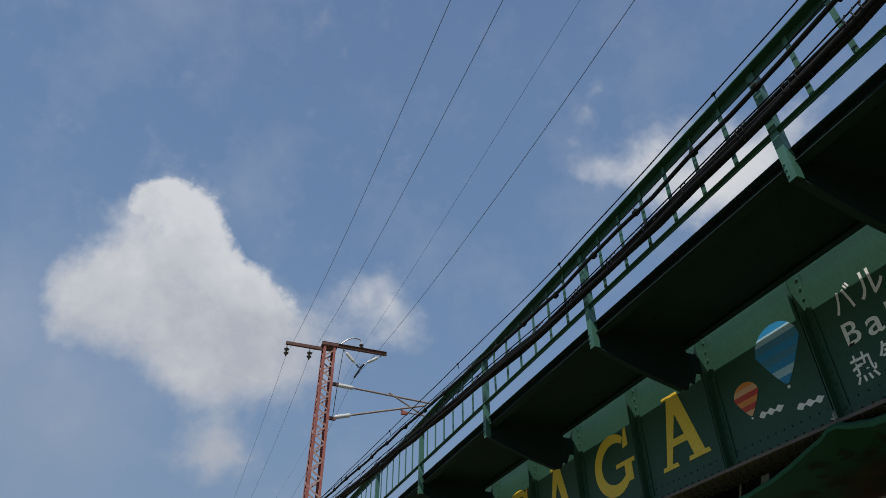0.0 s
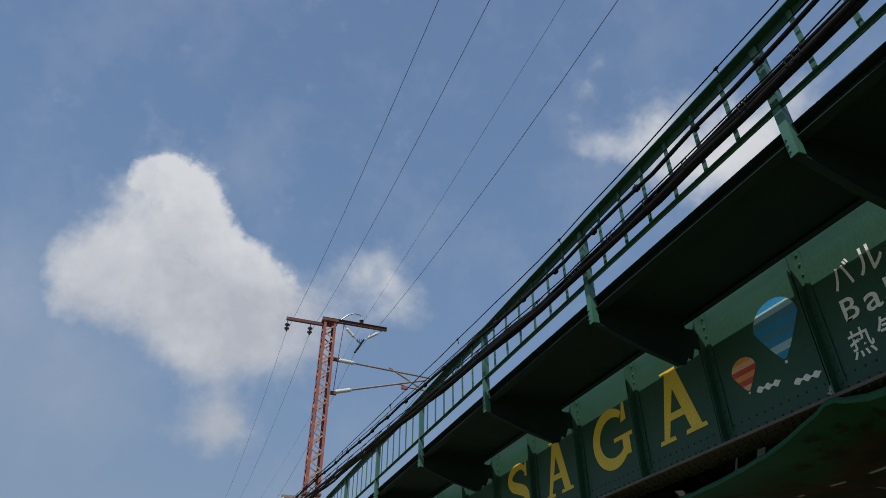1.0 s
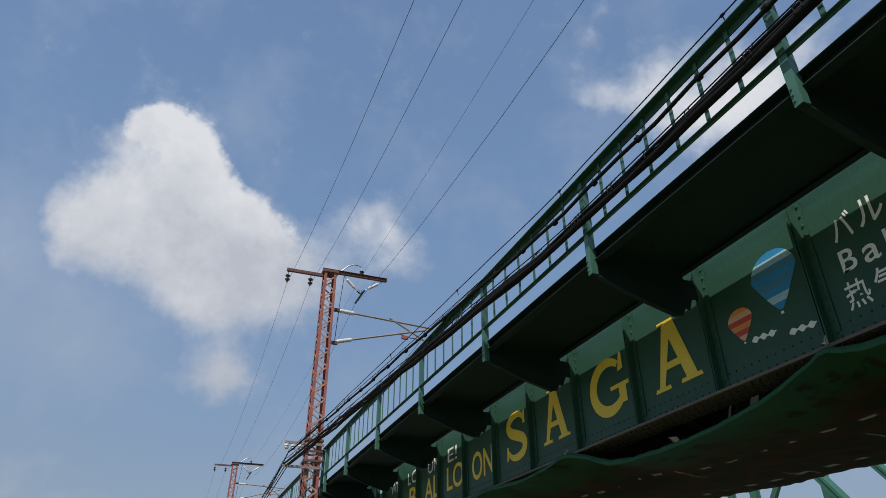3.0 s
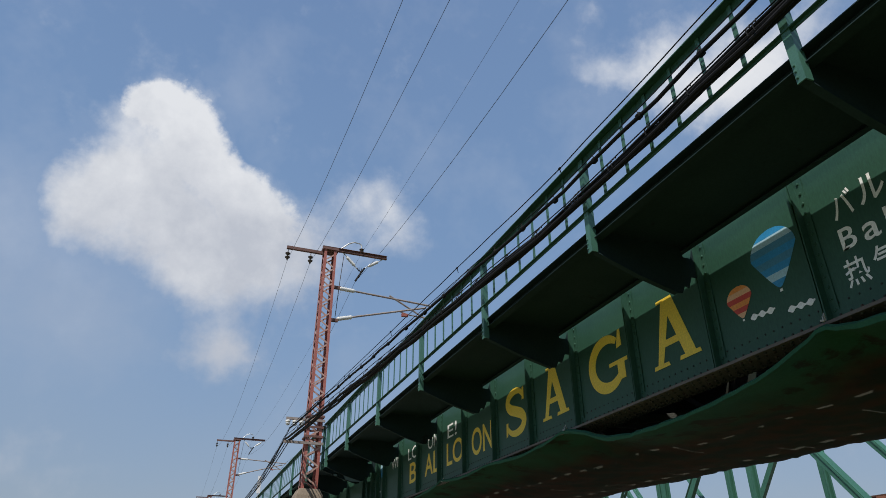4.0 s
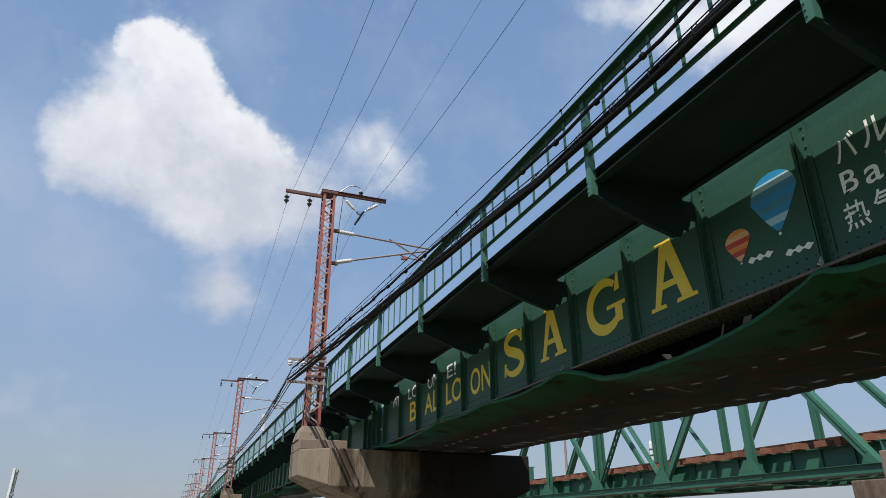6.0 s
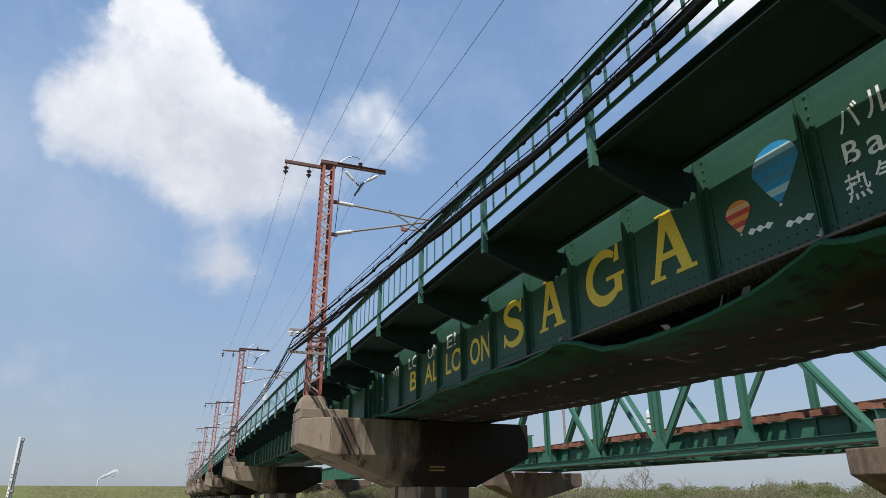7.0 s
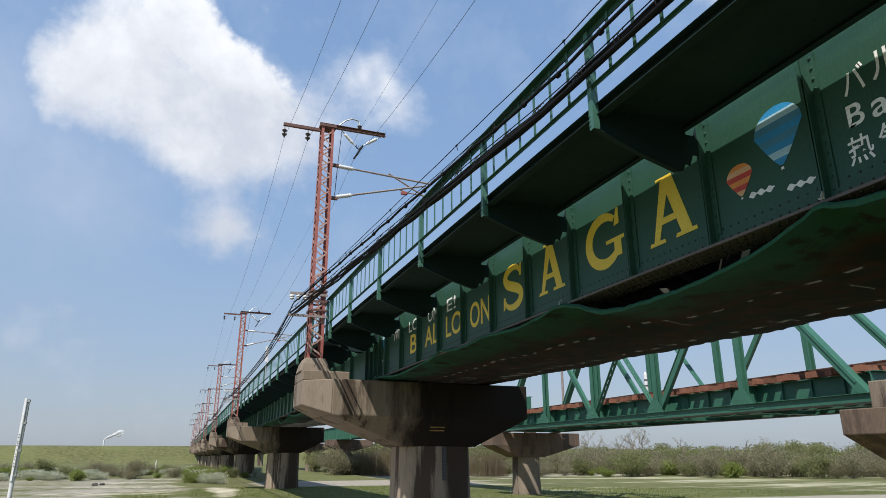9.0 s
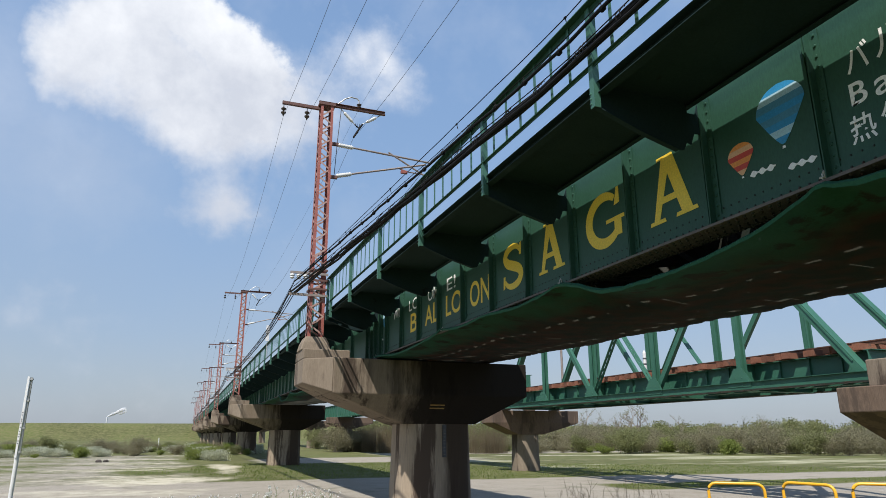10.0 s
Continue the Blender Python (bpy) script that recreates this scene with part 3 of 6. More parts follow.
def build_girder(span, x, name, mat, label=""):
    """Riveted plate girder: web, flange plates and flange angles."""
    y0, y1 = -31.9, -0.1
    g = part(name, box(bmesh.new(), x - 0.010, x + 0.010, y0, y1, 4.424, 6.12), mat, span, label)
    part("top_flange", box(bmesh.new(), x - 0.05, x + 0.12, y0, y1, 6.121, 6.15), mat, g)
    part("bottom_flange", box(bmesh.new(), x - 0.19, x + 0.24, y0, y1, 4.392, 4.423), RUSTY_STEEL, g, "rusty riveted bottom flange plate")
    for s in (-1, 1):
        part("flange_angle", angle_bar(bmesh.new(), (x + s * 0.0105, y0, 4.4245), (x + s * 0.0105, y1, 4.4245), 0.13, 0.014, (s, 0, 0), (0, 0, 1)), mat, g)
        part("flange_angle", angle_bar(bmesh.new(), (x + s * 0.0105, y0, 6.1195), (x + s * 0.0105, y1, 6.1195), 0.04 if s < 0 else 0.11, 0.014, (s, 0, 0), (0, 0, -1)), mat, g)
    part("riveting", rivets_mesh(x, x < 7), GREEN_DARK, g, kind="stuff", smooth=True)
    return g


def stiffener_mesh():
    """A pair of angles back to back, standing off the web towards -x; origin at the web's outer face, mid height."""
    bm = bmesh.new()
    for s in (-1, 1):
        angle_bar(bm, (-0.004, s * 0.008, 4.45), (-0.004, s * 0.008, 5.99), 0.095, 0.011, (0, s, 0), (-1, 0, 0))
    for k in range(13):
        for s in (-1, 1):
            bolt(bm, (-0.015, s * 0.062, 4.56 + k * 0.115), (-1, 0, 0), 0.020, 0.014)
    return bm


def bracket_plate_mesh():
    bm = bmesh.new()
    prism(bm, [(3.86, 5.64), (4.42, 5.44), (4.94, 5.30), (5.03, 5.32), (5.08, 5.42), (5.14, 5.40), (5.20, 5.55), (5.375, 5.56),
               (5.375, 5.98), (5.30, 5.98), (5.24, 5.80), (5.13, 5.80), (5.10, 5.925), (3.86, 5.925)], "xz", -0.006, 0.006)
    return bm


def bracket_flange_mesh():
    bm = bmesh.new()
    for p, q in (((3.86, 5.64), (4.42, 5.44)), ((4.42, 5.44), (4.94, 5.30))):
        beam(bm, (p[0], 0, p[1]), (q[0], 0, q[1]), 0.07, 0.012)
    return bm


def post_mesh():
    bm = bmesh.new()
    angle_bar(bm, (RAIL_X - 0.02, -0.05, 5.62), (RAIL_X - 0.02, -0.05, 6.86), 0.08, 0.012, (0, 1, 0), (1, 0, 0))
    for k in range(3):
        bolt(bm, (RAIL_X - 0.02, 0.012, 5.67 + 0.06 * k), (-1, 0, 0), 0.014, 0.014)
    return bm


def rivets_mesh(x, dense):
    """Rivet heads along the flange angles of one girder."""
    bm = bmesh.new()
    y = -31.8
    step = 0.11 if dense else 0.22
    while y < -0.2:
        bolt(bm, (x - 0.024, y, 4.50), (-1, 0, 0), 0.016, 0.012)
        for xx in (x - 0.14, x - 0.065, x + 0.065, x + 0.14, x + 0.2):
            bolt(bm, (xx, y + (0.05 if abs(xx - x) > 0.08 else 0), 4.392), (0, 0, -1), 0.021, 0.015)
        bolt(bm, (x + (0.01 if x < 7 else -0.01), y, 4.66), ((1, 0, 0) if x < 7 else (-1, 0, 0)), 0.014, 0.012)
        if dense:
            bolt(bm, (x - 0.010, y, 4.60 + 0.02), (-1, 0, 0), 0.012, 0.009)
        y += step
    return bm


def build_span():
    span = thing("bridge_span", (0, PIER_Y, 0), "dark green riveted plate-girder railway span with a side walkway", "bridge", "girder spans of the railway bridge")
    build_girder(span, WEB_L, "near_girder", GREEN)
    build_girder(span, WEB_R, "far_girder", GREEN_DARK, "green girder with rust-brown patches")
    me = finish(stiffener_mesh(), "stiffener", GREEN)
    for y in STIFF:
        part("stiffener", me, GREEN, span).location = (WEB_L - 0.010, y, 0)
        o = part("stiffener", me, GREEN, span)
        o.location, o.rotation_euler = (WEB_R + 0.010, y, 0), (0, 0, math.pi)
    plate = finish(bracket_plate_mesh(), "bracket", WALK_SHADE)
    flange = finish(bracket_flange_mesh(), "bracket_flange", WALK_SHADE)
    post = finish(post_mesh(), "post", GREEN_RAIL)
    for y in POSTS:
        b = part("bracket", plate, GREEN, span)
        b.location = (0, y, 0)
        part("bracket_flange", flange, GREEN_RAIL, b)
        part("post", post, GREEN_RAIL, span).location = (0, y, 0)
    # walkway steel, its shade painted into the colour
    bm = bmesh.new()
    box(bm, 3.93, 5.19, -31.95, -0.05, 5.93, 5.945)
    part("walkway_plate", bm, WALK_SHADE, span, "steel walkway plate, coloured dark for its shade")
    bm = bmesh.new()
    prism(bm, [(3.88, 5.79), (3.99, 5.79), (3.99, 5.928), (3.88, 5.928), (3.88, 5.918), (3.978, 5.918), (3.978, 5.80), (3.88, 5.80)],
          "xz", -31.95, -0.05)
    part("edge_channel", bm, WALK_SHADE, span)
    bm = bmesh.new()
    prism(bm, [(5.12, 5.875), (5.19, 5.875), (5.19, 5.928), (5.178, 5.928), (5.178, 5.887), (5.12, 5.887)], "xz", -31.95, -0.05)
    part("inner_stringer", bm, WALK_SHADE, span)
    # railing
    bm = bmesh.new()
    prism(bm, [(RAIL_X - 0.085, 6.88), (RAIL_X + 0.012, 6.88), (RAIL_X + 0.012, 6.785), (RAIL_X, 6.785), (RAIL_X, 6.868), (RAIL_X - 0.085, 6.868)], "xz", -31.95, -0.05)
    part("handrail", bm, GREEN, span)
    bm = bmesh.new()
    prism(bm, [(RAIL_X - 0.03, 6.14), (RAIL_X + 0.012, 6.14), (RAIL_X + 0.012, 6.105), (RAIL_X, 6.105), (RAIL_X, 6.13), (RAIL_X - 0.03, 6.13)], "xz", -31.95, -0.05)
    part("lower_rail", bm, GREEN, span)
    bm = bmesh.new()
    box(bm, -0.008, 0.004, -0.022, 0.022, 6.142, 6.866)
    bar = finish(bm, "baluster", GREEN_RAIL)
    for a, b in zip(POSTS, POSTS[1:]):
        n = max(1, round((b - a) / 0.416))
        for k in range(1, n):
            part("baluster", bar, GREEN_RAIL, span).location = (RAIL_X - 0.006, a + (b - a) * k / n, 0)
    # frames between the girders
    bm = bmesh.new()
    for p, q in (((WEB_L, 4.6), (WEB_R, 5.9)), ((WEB_L, 5.9), (WEB_R, 4.6))):
        beam(bm, (p[0] + 0.03, 0, p[1]), (q[0] - 0.03, 0, q[1]), 0.09, 0.012, (0, 1, 0))
        beam(bm, (p[0] + 0.03, 0.05, p[1]), (q[0] - 0.03, 0.05, q[1]), 0.012, 0.09, (0, 1, 0))
    box(bm, WEB_L + 0.03, WEB_R - 0.03, -0.05, 0.05, 4.5, 4.59)
    frame_me = finish(bm, "cross_frame", GREEN_DARK)
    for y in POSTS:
        part("cross_frame", frame_me, GREEN_DARK, span).location = (0, y, 0)
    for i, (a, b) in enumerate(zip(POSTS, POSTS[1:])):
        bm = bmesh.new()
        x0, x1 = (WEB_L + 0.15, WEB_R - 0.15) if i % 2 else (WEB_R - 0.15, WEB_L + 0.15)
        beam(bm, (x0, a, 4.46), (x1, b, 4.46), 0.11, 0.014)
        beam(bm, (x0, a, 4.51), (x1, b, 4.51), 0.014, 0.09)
        part("lateral_brace", bm, GREEN_DARK, span)
    return span


main_span = build_span()
copies = [copy_thing(main_span, pose(0, PIER_Y + SPAN * k, 0)) for k in range(-1, 9) if k]


# ---- piers ----
def column_mesh(bm, x0, x1, y0, y1, z0, z1, flare, r=0.5):
    """A column with rounded corners, a little wider at its foot."""
    def ring(z, grow):
        out = []
        cx, cy, hx, hy = (x0 + x1) / 2, (y0 + y1) / 2, (x1 - x0) / 2 + grow, (y1 - y0) / 2 + grow
        for qx, qy, a0 in ((1, 1, 0), (-1, 1, 90), (-1, -1, 180), (1, -1, 270)):
            for k in range(6):
                a = radians(a0 + 18 * k)
                out.append(bm.verts.new((cx + qx * (hx - r) + r * math.cos(a), cy + qy * (hy - r) + r * math.sin(a), z)))
        return out
    rings = [ring(z0, flare), ring((z0 + z1) / 2, flare * 0.45), ring(z1, 0)]
    n = len(rings[0])
    for a, b in zip(rings, rings[1:]):
        for k in range(n):
            bm.faces.new((a[k], a[(k + 1) % n], b[(k + 1) % n], b[k]))
    bm.faces.new(rings[0][::-1]), bm.faces.new(rings[-1])


def bevelled(bm, w=0.03):
    bmesh.ops.recalc_face_normals(bm, faces=bm.faces)
    es = [e for e in bm.edges if len(e.link_faces) == 2 and e.calc_face_angle(0) > 0.5]
    bmesh.ops.bevel(bm, geom=es, offset=w, segments=2, affect="EDGES", profile=0.5)
    return bm


def hammerhead(x0, x1, y0, y1, a0, a1, b0, b1, z_low, z_mid, z_top):
    """A pier cap: an upright block that narrows on all sides to the column's head."""
    bm = bmesh.new()
    rings = [[bm.verts.new(p) for p in ((a, c, z), (b, c, z), (b, d, z), (a, d, z))]
             for a, b, c, d, z in ((a0, a1, b0, b1, z_low), (x0, x1, y0, y1, z_mid), (x0, x1, y0, y1, z_top))]
    for lo, hi in zip(rings, rings[1:]):
        for k in range(4):
            bm.faces.new((lo[k], lo[(k + 1) % 4], hi[(k + 1) % 4], hi[k]))
    bm.faces.new(rings[0][::-1]), bm.faces.new(rings[-1])
    return bevelled(bm)


def build_pier():
    pier = thing("bridge_pier", (0, PIER_Y, 0), "weathered hammerhead concrete pier with water stains and painted-in shade", "pier", "piers of the railway bridge")
    bm = bmesh.new()
    column_mesh(bm, 6.12, 8.33, -0.85, 0.85, -0.4, 2.52, 0.07)
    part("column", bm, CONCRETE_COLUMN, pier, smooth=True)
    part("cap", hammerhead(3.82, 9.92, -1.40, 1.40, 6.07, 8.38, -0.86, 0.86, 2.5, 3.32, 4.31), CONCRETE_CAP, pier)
    # wedge that widens from the outer face to the cap, with a low block on it
    bm = bmesh.new()
    wedge = [[bm.verts.new((x, sy * w, z)) for sy, z in ((-1, lo), (1, lo), (1, hi), (-1, hi))]
             for x, w, lo, hi in ((3.06, 0.74, 3.62, 4.309), (3.815, 1.385, 3.345, 4.309))]
    for k in range(4):
        bm.faces.new((wedge[0][k], wedge[0][(k + 1) % 4], wedge[1][(k + 1) % 4], wedge[1][k]))
    bm.faces.new(wedge[0][::-1]), bm.faces.new(wedge[1])
    corbel = part("mast_corbel", bevelled(bm, 0.025), CONCRETE, pier)
    part("block", bevelled(box(bmesh.new(), 3.065, 4.43, -0.735, 0.735, 4.312, 4.60), 0.025), CONCRETE, corbel)
    bm = bmesh.new()
    vs = [[bm.verts.new((3.47 + sx * w, sy * w, z)) for sx, sy in ((-1, -1), (1, -1), (1, 1), (-1, 1))] for z, w in ((4.60, 0.44), (4.84, 0.38), (5.02, 0.29))]
    for a, b in zip(vs, vs[1:]):
        for k in range(4):
            bm.faces.new((a[k], a[(k + 1) % 4], b[(k + 1) % 4], b[k]))
    bm.faces.new(vs[0][::-1]), bm.faces.new(vs[-1])
    part("mast_plinth", bevelled(bm, 0.025), CONCRETE, pier)
    for x in (WEB_L, WEB_R):
        for y in (-0.42, 0.42):
            bm = box(bmesh.new(), x - 0.17, x + 0.17, y - 0.2, y + 0.2, 4.311, 4.345)
            box(bm, x - 0.12, x + 0.12, y - 0.12, y + 0.12, 4.345, 4.391)
            part("bearing", bm, RUSTY_STEEL, pier)
    return pier


main_pier = build_pier()
for k in range(-1, 8):
    if k:
        copy_thing(main_pier, pose(0, PIER_Y + SPAN * k, 0))
for z in (2.93, 3.02):
    bm = prism(bmesh.new(), [(-1.145 - 0.68 * (z - 2.95), z), (-1.165 - 0.68 * (z - 2.95), z), (-1.19 - 0.68 * (z - 2.95), z + 0.035), (-1.17 - 0.68 * (z - 2.95), z + 0.035)], "yz", 6.79, 7.25)
    part("paint_stripe", bm, FADED_YELLOW, main_pier, "faded yellow paint stripe")
gauge = part("depth_gauge", box(bmesh.new(), 7.30, 7.42, -0.90, -0.852, 1.55, 2.48), DARK_MARK, main_pier, "dark narrow gauge strip")
for k in range(8):
    part("tick", box(bmesh.new(), 7.33, 7.39, -0.905, -0.901, 1.62 + 0.1 * k, 1.64 + 0.1 * k), RUSTY_STEEL, gauge)


# ---- electric masts ----
def insulator(bm, at, axis, n, r, pitch):
    rows = [(0, 0.02)]
    for k in range(n):
        d = 0.03 + k * pitch
        rows += [(d, 0.025), (d + pitch * 0.25, r), (d + pitch * 0.45, r * 0.95), (d + pitch * 0.8, 0.03)]
    rows.append((0.05 + n * pitch, 0.02))
    lathe(bm, at, axis, rows)
    return bm


def build_mast():
    mast = thing("catenary_mast", (0, PIER_Y, 0), "red lattice steel catenary mast with grey tubular brackets", "mast", "masts along the railway bridge")
    mx = 3.47
    def half(z):
        return 0.235 - 0.03 * (z - 5.0) / 7.7
    for sx in (-1, 1):
        for sy in (-1, 1):
            bm = angle_bar(bmesh.new(), (mx + sx * half(5), sy * half(5), 4.98), (mx + sx * half(12.7), sy * half(12.7), 12.74), 0.085, 0.010,
                           (-sx, 0, 0), (0, -sy, 0))
            part("leg", bm, MAST_RED, mast)
    n = 28
    for face in range(4):
        for k in range(n):
            bm = bmesh.new()
            za, zb = 5.1 + 7.5 * k / n, 5.1 + 7.5 * (k + 1) / n
            s = 1 if k % 2 else -1
            ha, hb = half(za) - 0.03, half(zb) - 0.03
            if face < 2:
                y = (1 if face else -1)
                beam(bm, (mx - s * ha, y * (ha + 0.026), za), (mx + s * hb, y * (hb + 0.026), zb), 0.05, 0.008, (0, 1, 0))
            else:
                x = (1 if face == 3 else -1)
                beam(bm, (mx + x * (ha + 0.026), -s * ha, za), (mx + x * (hb + 0.026), s * hb, zb), 0.05, 0.008, (1, 0, 0))
            part("lacing_bar", bm, MAST_GREY, mast)
    for z in (6.72, 7.05, 6.45):
        bm = bmesh.new()
        for s in (-1, 1):
            box(bm, mx - 0.27, mx + 0.27, s * 0.25 - 0.02, s * 0.25 + 0.02, z, z + 0.06)
            box(bm, mx + s * 0.25 - 0.02, mx + s * 0.25 + 0.02, -0.23, 0.23, z + 0.003, z + 0.057)
        part("clamp_band", bm, BEAM_BROWN, mast)
    # cross-arms
    bm = box(bmesh.new(), 2.03, 3.36, -0.05, 0.05, 12.62, 12.72)
    part("feeder_arm", bm, BEAM_BROWN, mast)
    bm = bmesh.new()
    prism(bm, [(-0.06, 12.83), (0.06, 12.83), (0.06, 12.842), (0.006, 12.842), (0.006, 12.938), (0.06, 12.938), (0.06, 12.95), (-0.06, 12.95),
               (-0.06, 12.938), (-0.006, 12.938), (-0.006, 12.842), (-0.06, 12.842)], "yz", 3.22, 5.5)
    part("head_beam", bm, BEAM_BROWN, mast)
    part("head_plate", box(bmesh.new(), 3.2, 3.74, -0.24, 0.24, 12.74, 12.828), BEAM_BROWN, mast)
    for x in (2.08, 2.84):
        bm = bmesh.new()
        tube(bm, [(x, 0, 12.62), (x, 0, 12.50)], 0.014, 6)
        insulator(bm, (x, 0, 12.52), (0, 0, -1), 2, 0.085, 0.14)
        part("insulator", bm, PORCELAIN_DARK, mast, smooth=True)
    bm = tube(bmesh.new(), [(3.85, 0, 12.95), (4.1, 0, 13.2), (4.3, 0, 13.3), (4.5, 0, 13.28), (4.57, 0, 13.22), (4.58, 0, 13.1)], 0.022, 6)
    part("goose_neck", bm, GALV, mast)
    part("insulator", insulator(bmesh.new(), (4.58, 0, 13.12), (0, 0, -1), 2, 0.085, 0.09), PORCELAIN_DARK, mast, smooth=True)
    for p, q in (((3.93, 12.83), (4.46, 12.30)), ((5.38, 12.83), (4.72, 12.36))):
        p, q = Vector((p[0], 0, p[1])), Vector((q[0], 0, q[1]))
        bm = tube(bmesh.new(), [p, p.lerp(q, 0.3)], 0.015, 6)
        tube(bm, [p.lerp(q, 0.88), q], 0.015, 6)
        part("tie_rod", bm, GALV, mast)
        bm = lathe(bmesh.new(), p.lerp(q, 0.28), q - p, [(0, 0.03)] + [(0.02 + 0.045 * i, 0.06 if i % 2 else 0.045) for i in range(9)] + [(0.44, 0.03)])
        part("strain_insulator", bm, PORCELAIN, mast, "white porcelain strain insulator", smooth=True)
    bm = tube(bmesh.new(), [(4.46, 0, 12.30), (4.58, 0, 12.2), (4.72, 0, 12.36)], 0.02, 6)
    tube(bm, [(4.72, 0, 12.36), (4.6, 0, 12.15), (4.42, -0.05, 11.80)], 0.035, 6)
    for dx in (-0.05, 0.0, 0.05):
        tube(bm, [(4.56 + dx, 0, 12.2), (4.56 + dx * 1.4, 0, 12.36)], 0.008, 5)
    part("jumper", bm, BLACK, mast)
    # cantilever
    for p, q, split in (((3.72, 11.47), (7.25, 11.31), 0.2), ((3.72, 10.30), (7.0, 11.22), 0.2)):
        p, q = Vector((p[0], 0, p[1])), Vector((q[0], 0, q[1]))
        d = (q - p).normalized()
        bm = lathe(bmesh.new(), p + d * 0.18, d, [(0, 0.03)] + [(0.03 + 0.04 * i, 0.075 if i % 2 else 0.06) for i in range(13)] + [(0.56, 0.03)])
        part("rod_insulator", bm, PORCELAIN, mast, "white porcelain rod insulator", smooth=True)
        part("cantilever_tube", tube(bmesh.new(), [p + d * 0.7, q], 0.034, 8), TUBE, mast, smooth=True)
        part("hinge", box(bmesh.new(), p.x - 0.05, p.x + 0.22, -0.05, 0.05, p.z - 0.05, p.z + 0.05), BEAM_BROWN, mast)
    part("steady_arm", tube(bmesh.new(), [(5.66, 0, 11.47), (6.2, 0, 11.2), (6.98, 0, 10.80)], 0.03, 8), TUBE, mast, smooth=True)
    part("register_tube", tube(bmesh.new(), [(6.0, 0, 10.95), (6.4, 0, 10.86), (7.0, 0, 10.84)], 0.022, 6), TUBE, mast)
    part("register_clamp", box(bmesh.new(), 6.12, 6.34, -0.05, 0.05, 10.78, 10.88), MAST_RED, mast)
    part("drop_cable", tube(bmesh.new(), [(3.98, 0.02, 12.80), (3.90, 0.0, 11.7), (3.84, 0, 10.4)], 0.012, 6), WIRE, mast)
    # low arms that carry the signal cables past the mast
    for z, n_ins in ((6.94, 3), (6.27, 0)):
        arm = part("cable_arm", box(bmesh.new(), 2.6, 3.75, -0.32, -0.26, z - 0.035, z + 0.035), TUBE, mast)
        for k in range(n_ins):
            lathe_me = lathe(bmesh.new(), (2.66 + 0.2 * k, -0.29, z - 0.035), (0, 0, -1), [(0, 0.02), (0.03, 0.075), (0.07, 0.08), (0.09, 0.045), (0.13, 0.07), (0.17, 0.03)])
            part("pin_insulator", lathe_me, PORCELAIN, arm, smooth=True)
    return mast


main_mast = build_mast()
for k in range(-1, 8):
    if k:
        copy_thing(main_mast, pose(0, PIER_Y + SPAN * k, 0))


# ---- wires ----
def strung(x, z, sag, r, name, label, x_mid=None):
    bm = bmesh.new()
    pts = []
    for k in range(-1, 7):
        n = 14 if k < 2 else 6
        for i in range(n):
            u = i / n
            xm = 0 if x_mid is None else (x_mid - x) * 4 * u * (1 - u)
            pts.append((x + xm, PIER_Y + SPAN * (k + u), z - sag * 4 * u * (1 - u)))
    tube(bm, pts, r, 5)
    ob = new(name, finish(bm, name, WIRE, True))
    tagged(ob, label, "wire", "wires over the bridge")


strung(2.08, 12.15, 1.32, 0.005, "feeder_wire", "dark overhead feeder wire strung between the masts")
strung(2.84, 12.22, 1.25, 0.005, "feeder_wire", "dark overhead feeder wire strung between the masts")
strung(4.58, 12.92, 0.44, 0.0035, "earth_wire", "thin overhead earth wire strung between the masts")
strung(4.42, 11.78, 1.27, 0.0055, "return_wire", "dark overhead return wire strung between the masts")
strung(7.2, 11.38, 0.55, 0.009, "messenger_wire", "messenger wire carrying the contact wire over the track")
strung(6.98, 10.78, 0.05, 0.008, "contact_wire", "contact wire hung over the track")

CABLES = [  # name, offset from rail, height, radius, arm place x, arm height, label
    ("telephone_wire", -0.08, 6.965, 0.007, 2.72, 6.64, "thin black wire clipped above the handrail"),
    ("hanger_wire", -0.07, 6.70, 0.006, 2.78, 6.80, "thin wire that carries the signal cable"),
    ("signal_cable", -0.08, 6.605, 0.022, 2.78, 6.73, "black signal cable hung along the railing"),
    ("carrier_wire", -0.085, 6.40, 0.007, 2.64, 6.46, "thin wire that carries the trunk cables"),
    ("trunk_cable", -0.09, 6.300, 0.028, 2.64, 6.36, "thick black trunk cable hung along the railing"),
    ("trunk_cable", -0.11, 6.325, 0.015, 2.68, 6.39, "slim black cable lashed to the trunk cables"),
    ("trunk_cable", -0.13, 6.235, 0.023, 2.72, 6.33, "thick black trunk cable hung along the railing"),
    ("trunk_cable", -0.075, 6.25, 0.025, 2.80, 6.35, "thick black trunk cable hung along the railing"),
]


def cable_point(y, k, u, dx, z, r, ax, az, wob):
    """Along the railing on the near span, from arm to arm in the air past the first mast."""
    if k >= 0:
        return (ax, PIER_Y + y, 6.05 + (az - 6.05) * max(0.0, 1 - 4.5 * u, 4.5 * u - 3.5) ** 1.5 - 0.10 * 4 * u * (1 - u))
    d = min(u, 1 - u) * SPAN
    near = max(0.0, 1 - d / 14.0)
    bay = ((y + 2.86) % 2.913) / 2.913
    droop = (0.016 if r > 0.01 else 0.008) * 4 * bay * (1 - bay)
    return (RAIL_X + dx + (ax - RAIL_X - dx) * near + wob[0] * 0.013, PIER_Y + y, z + (az - z) * near - droop + wob[1] * 0.013)


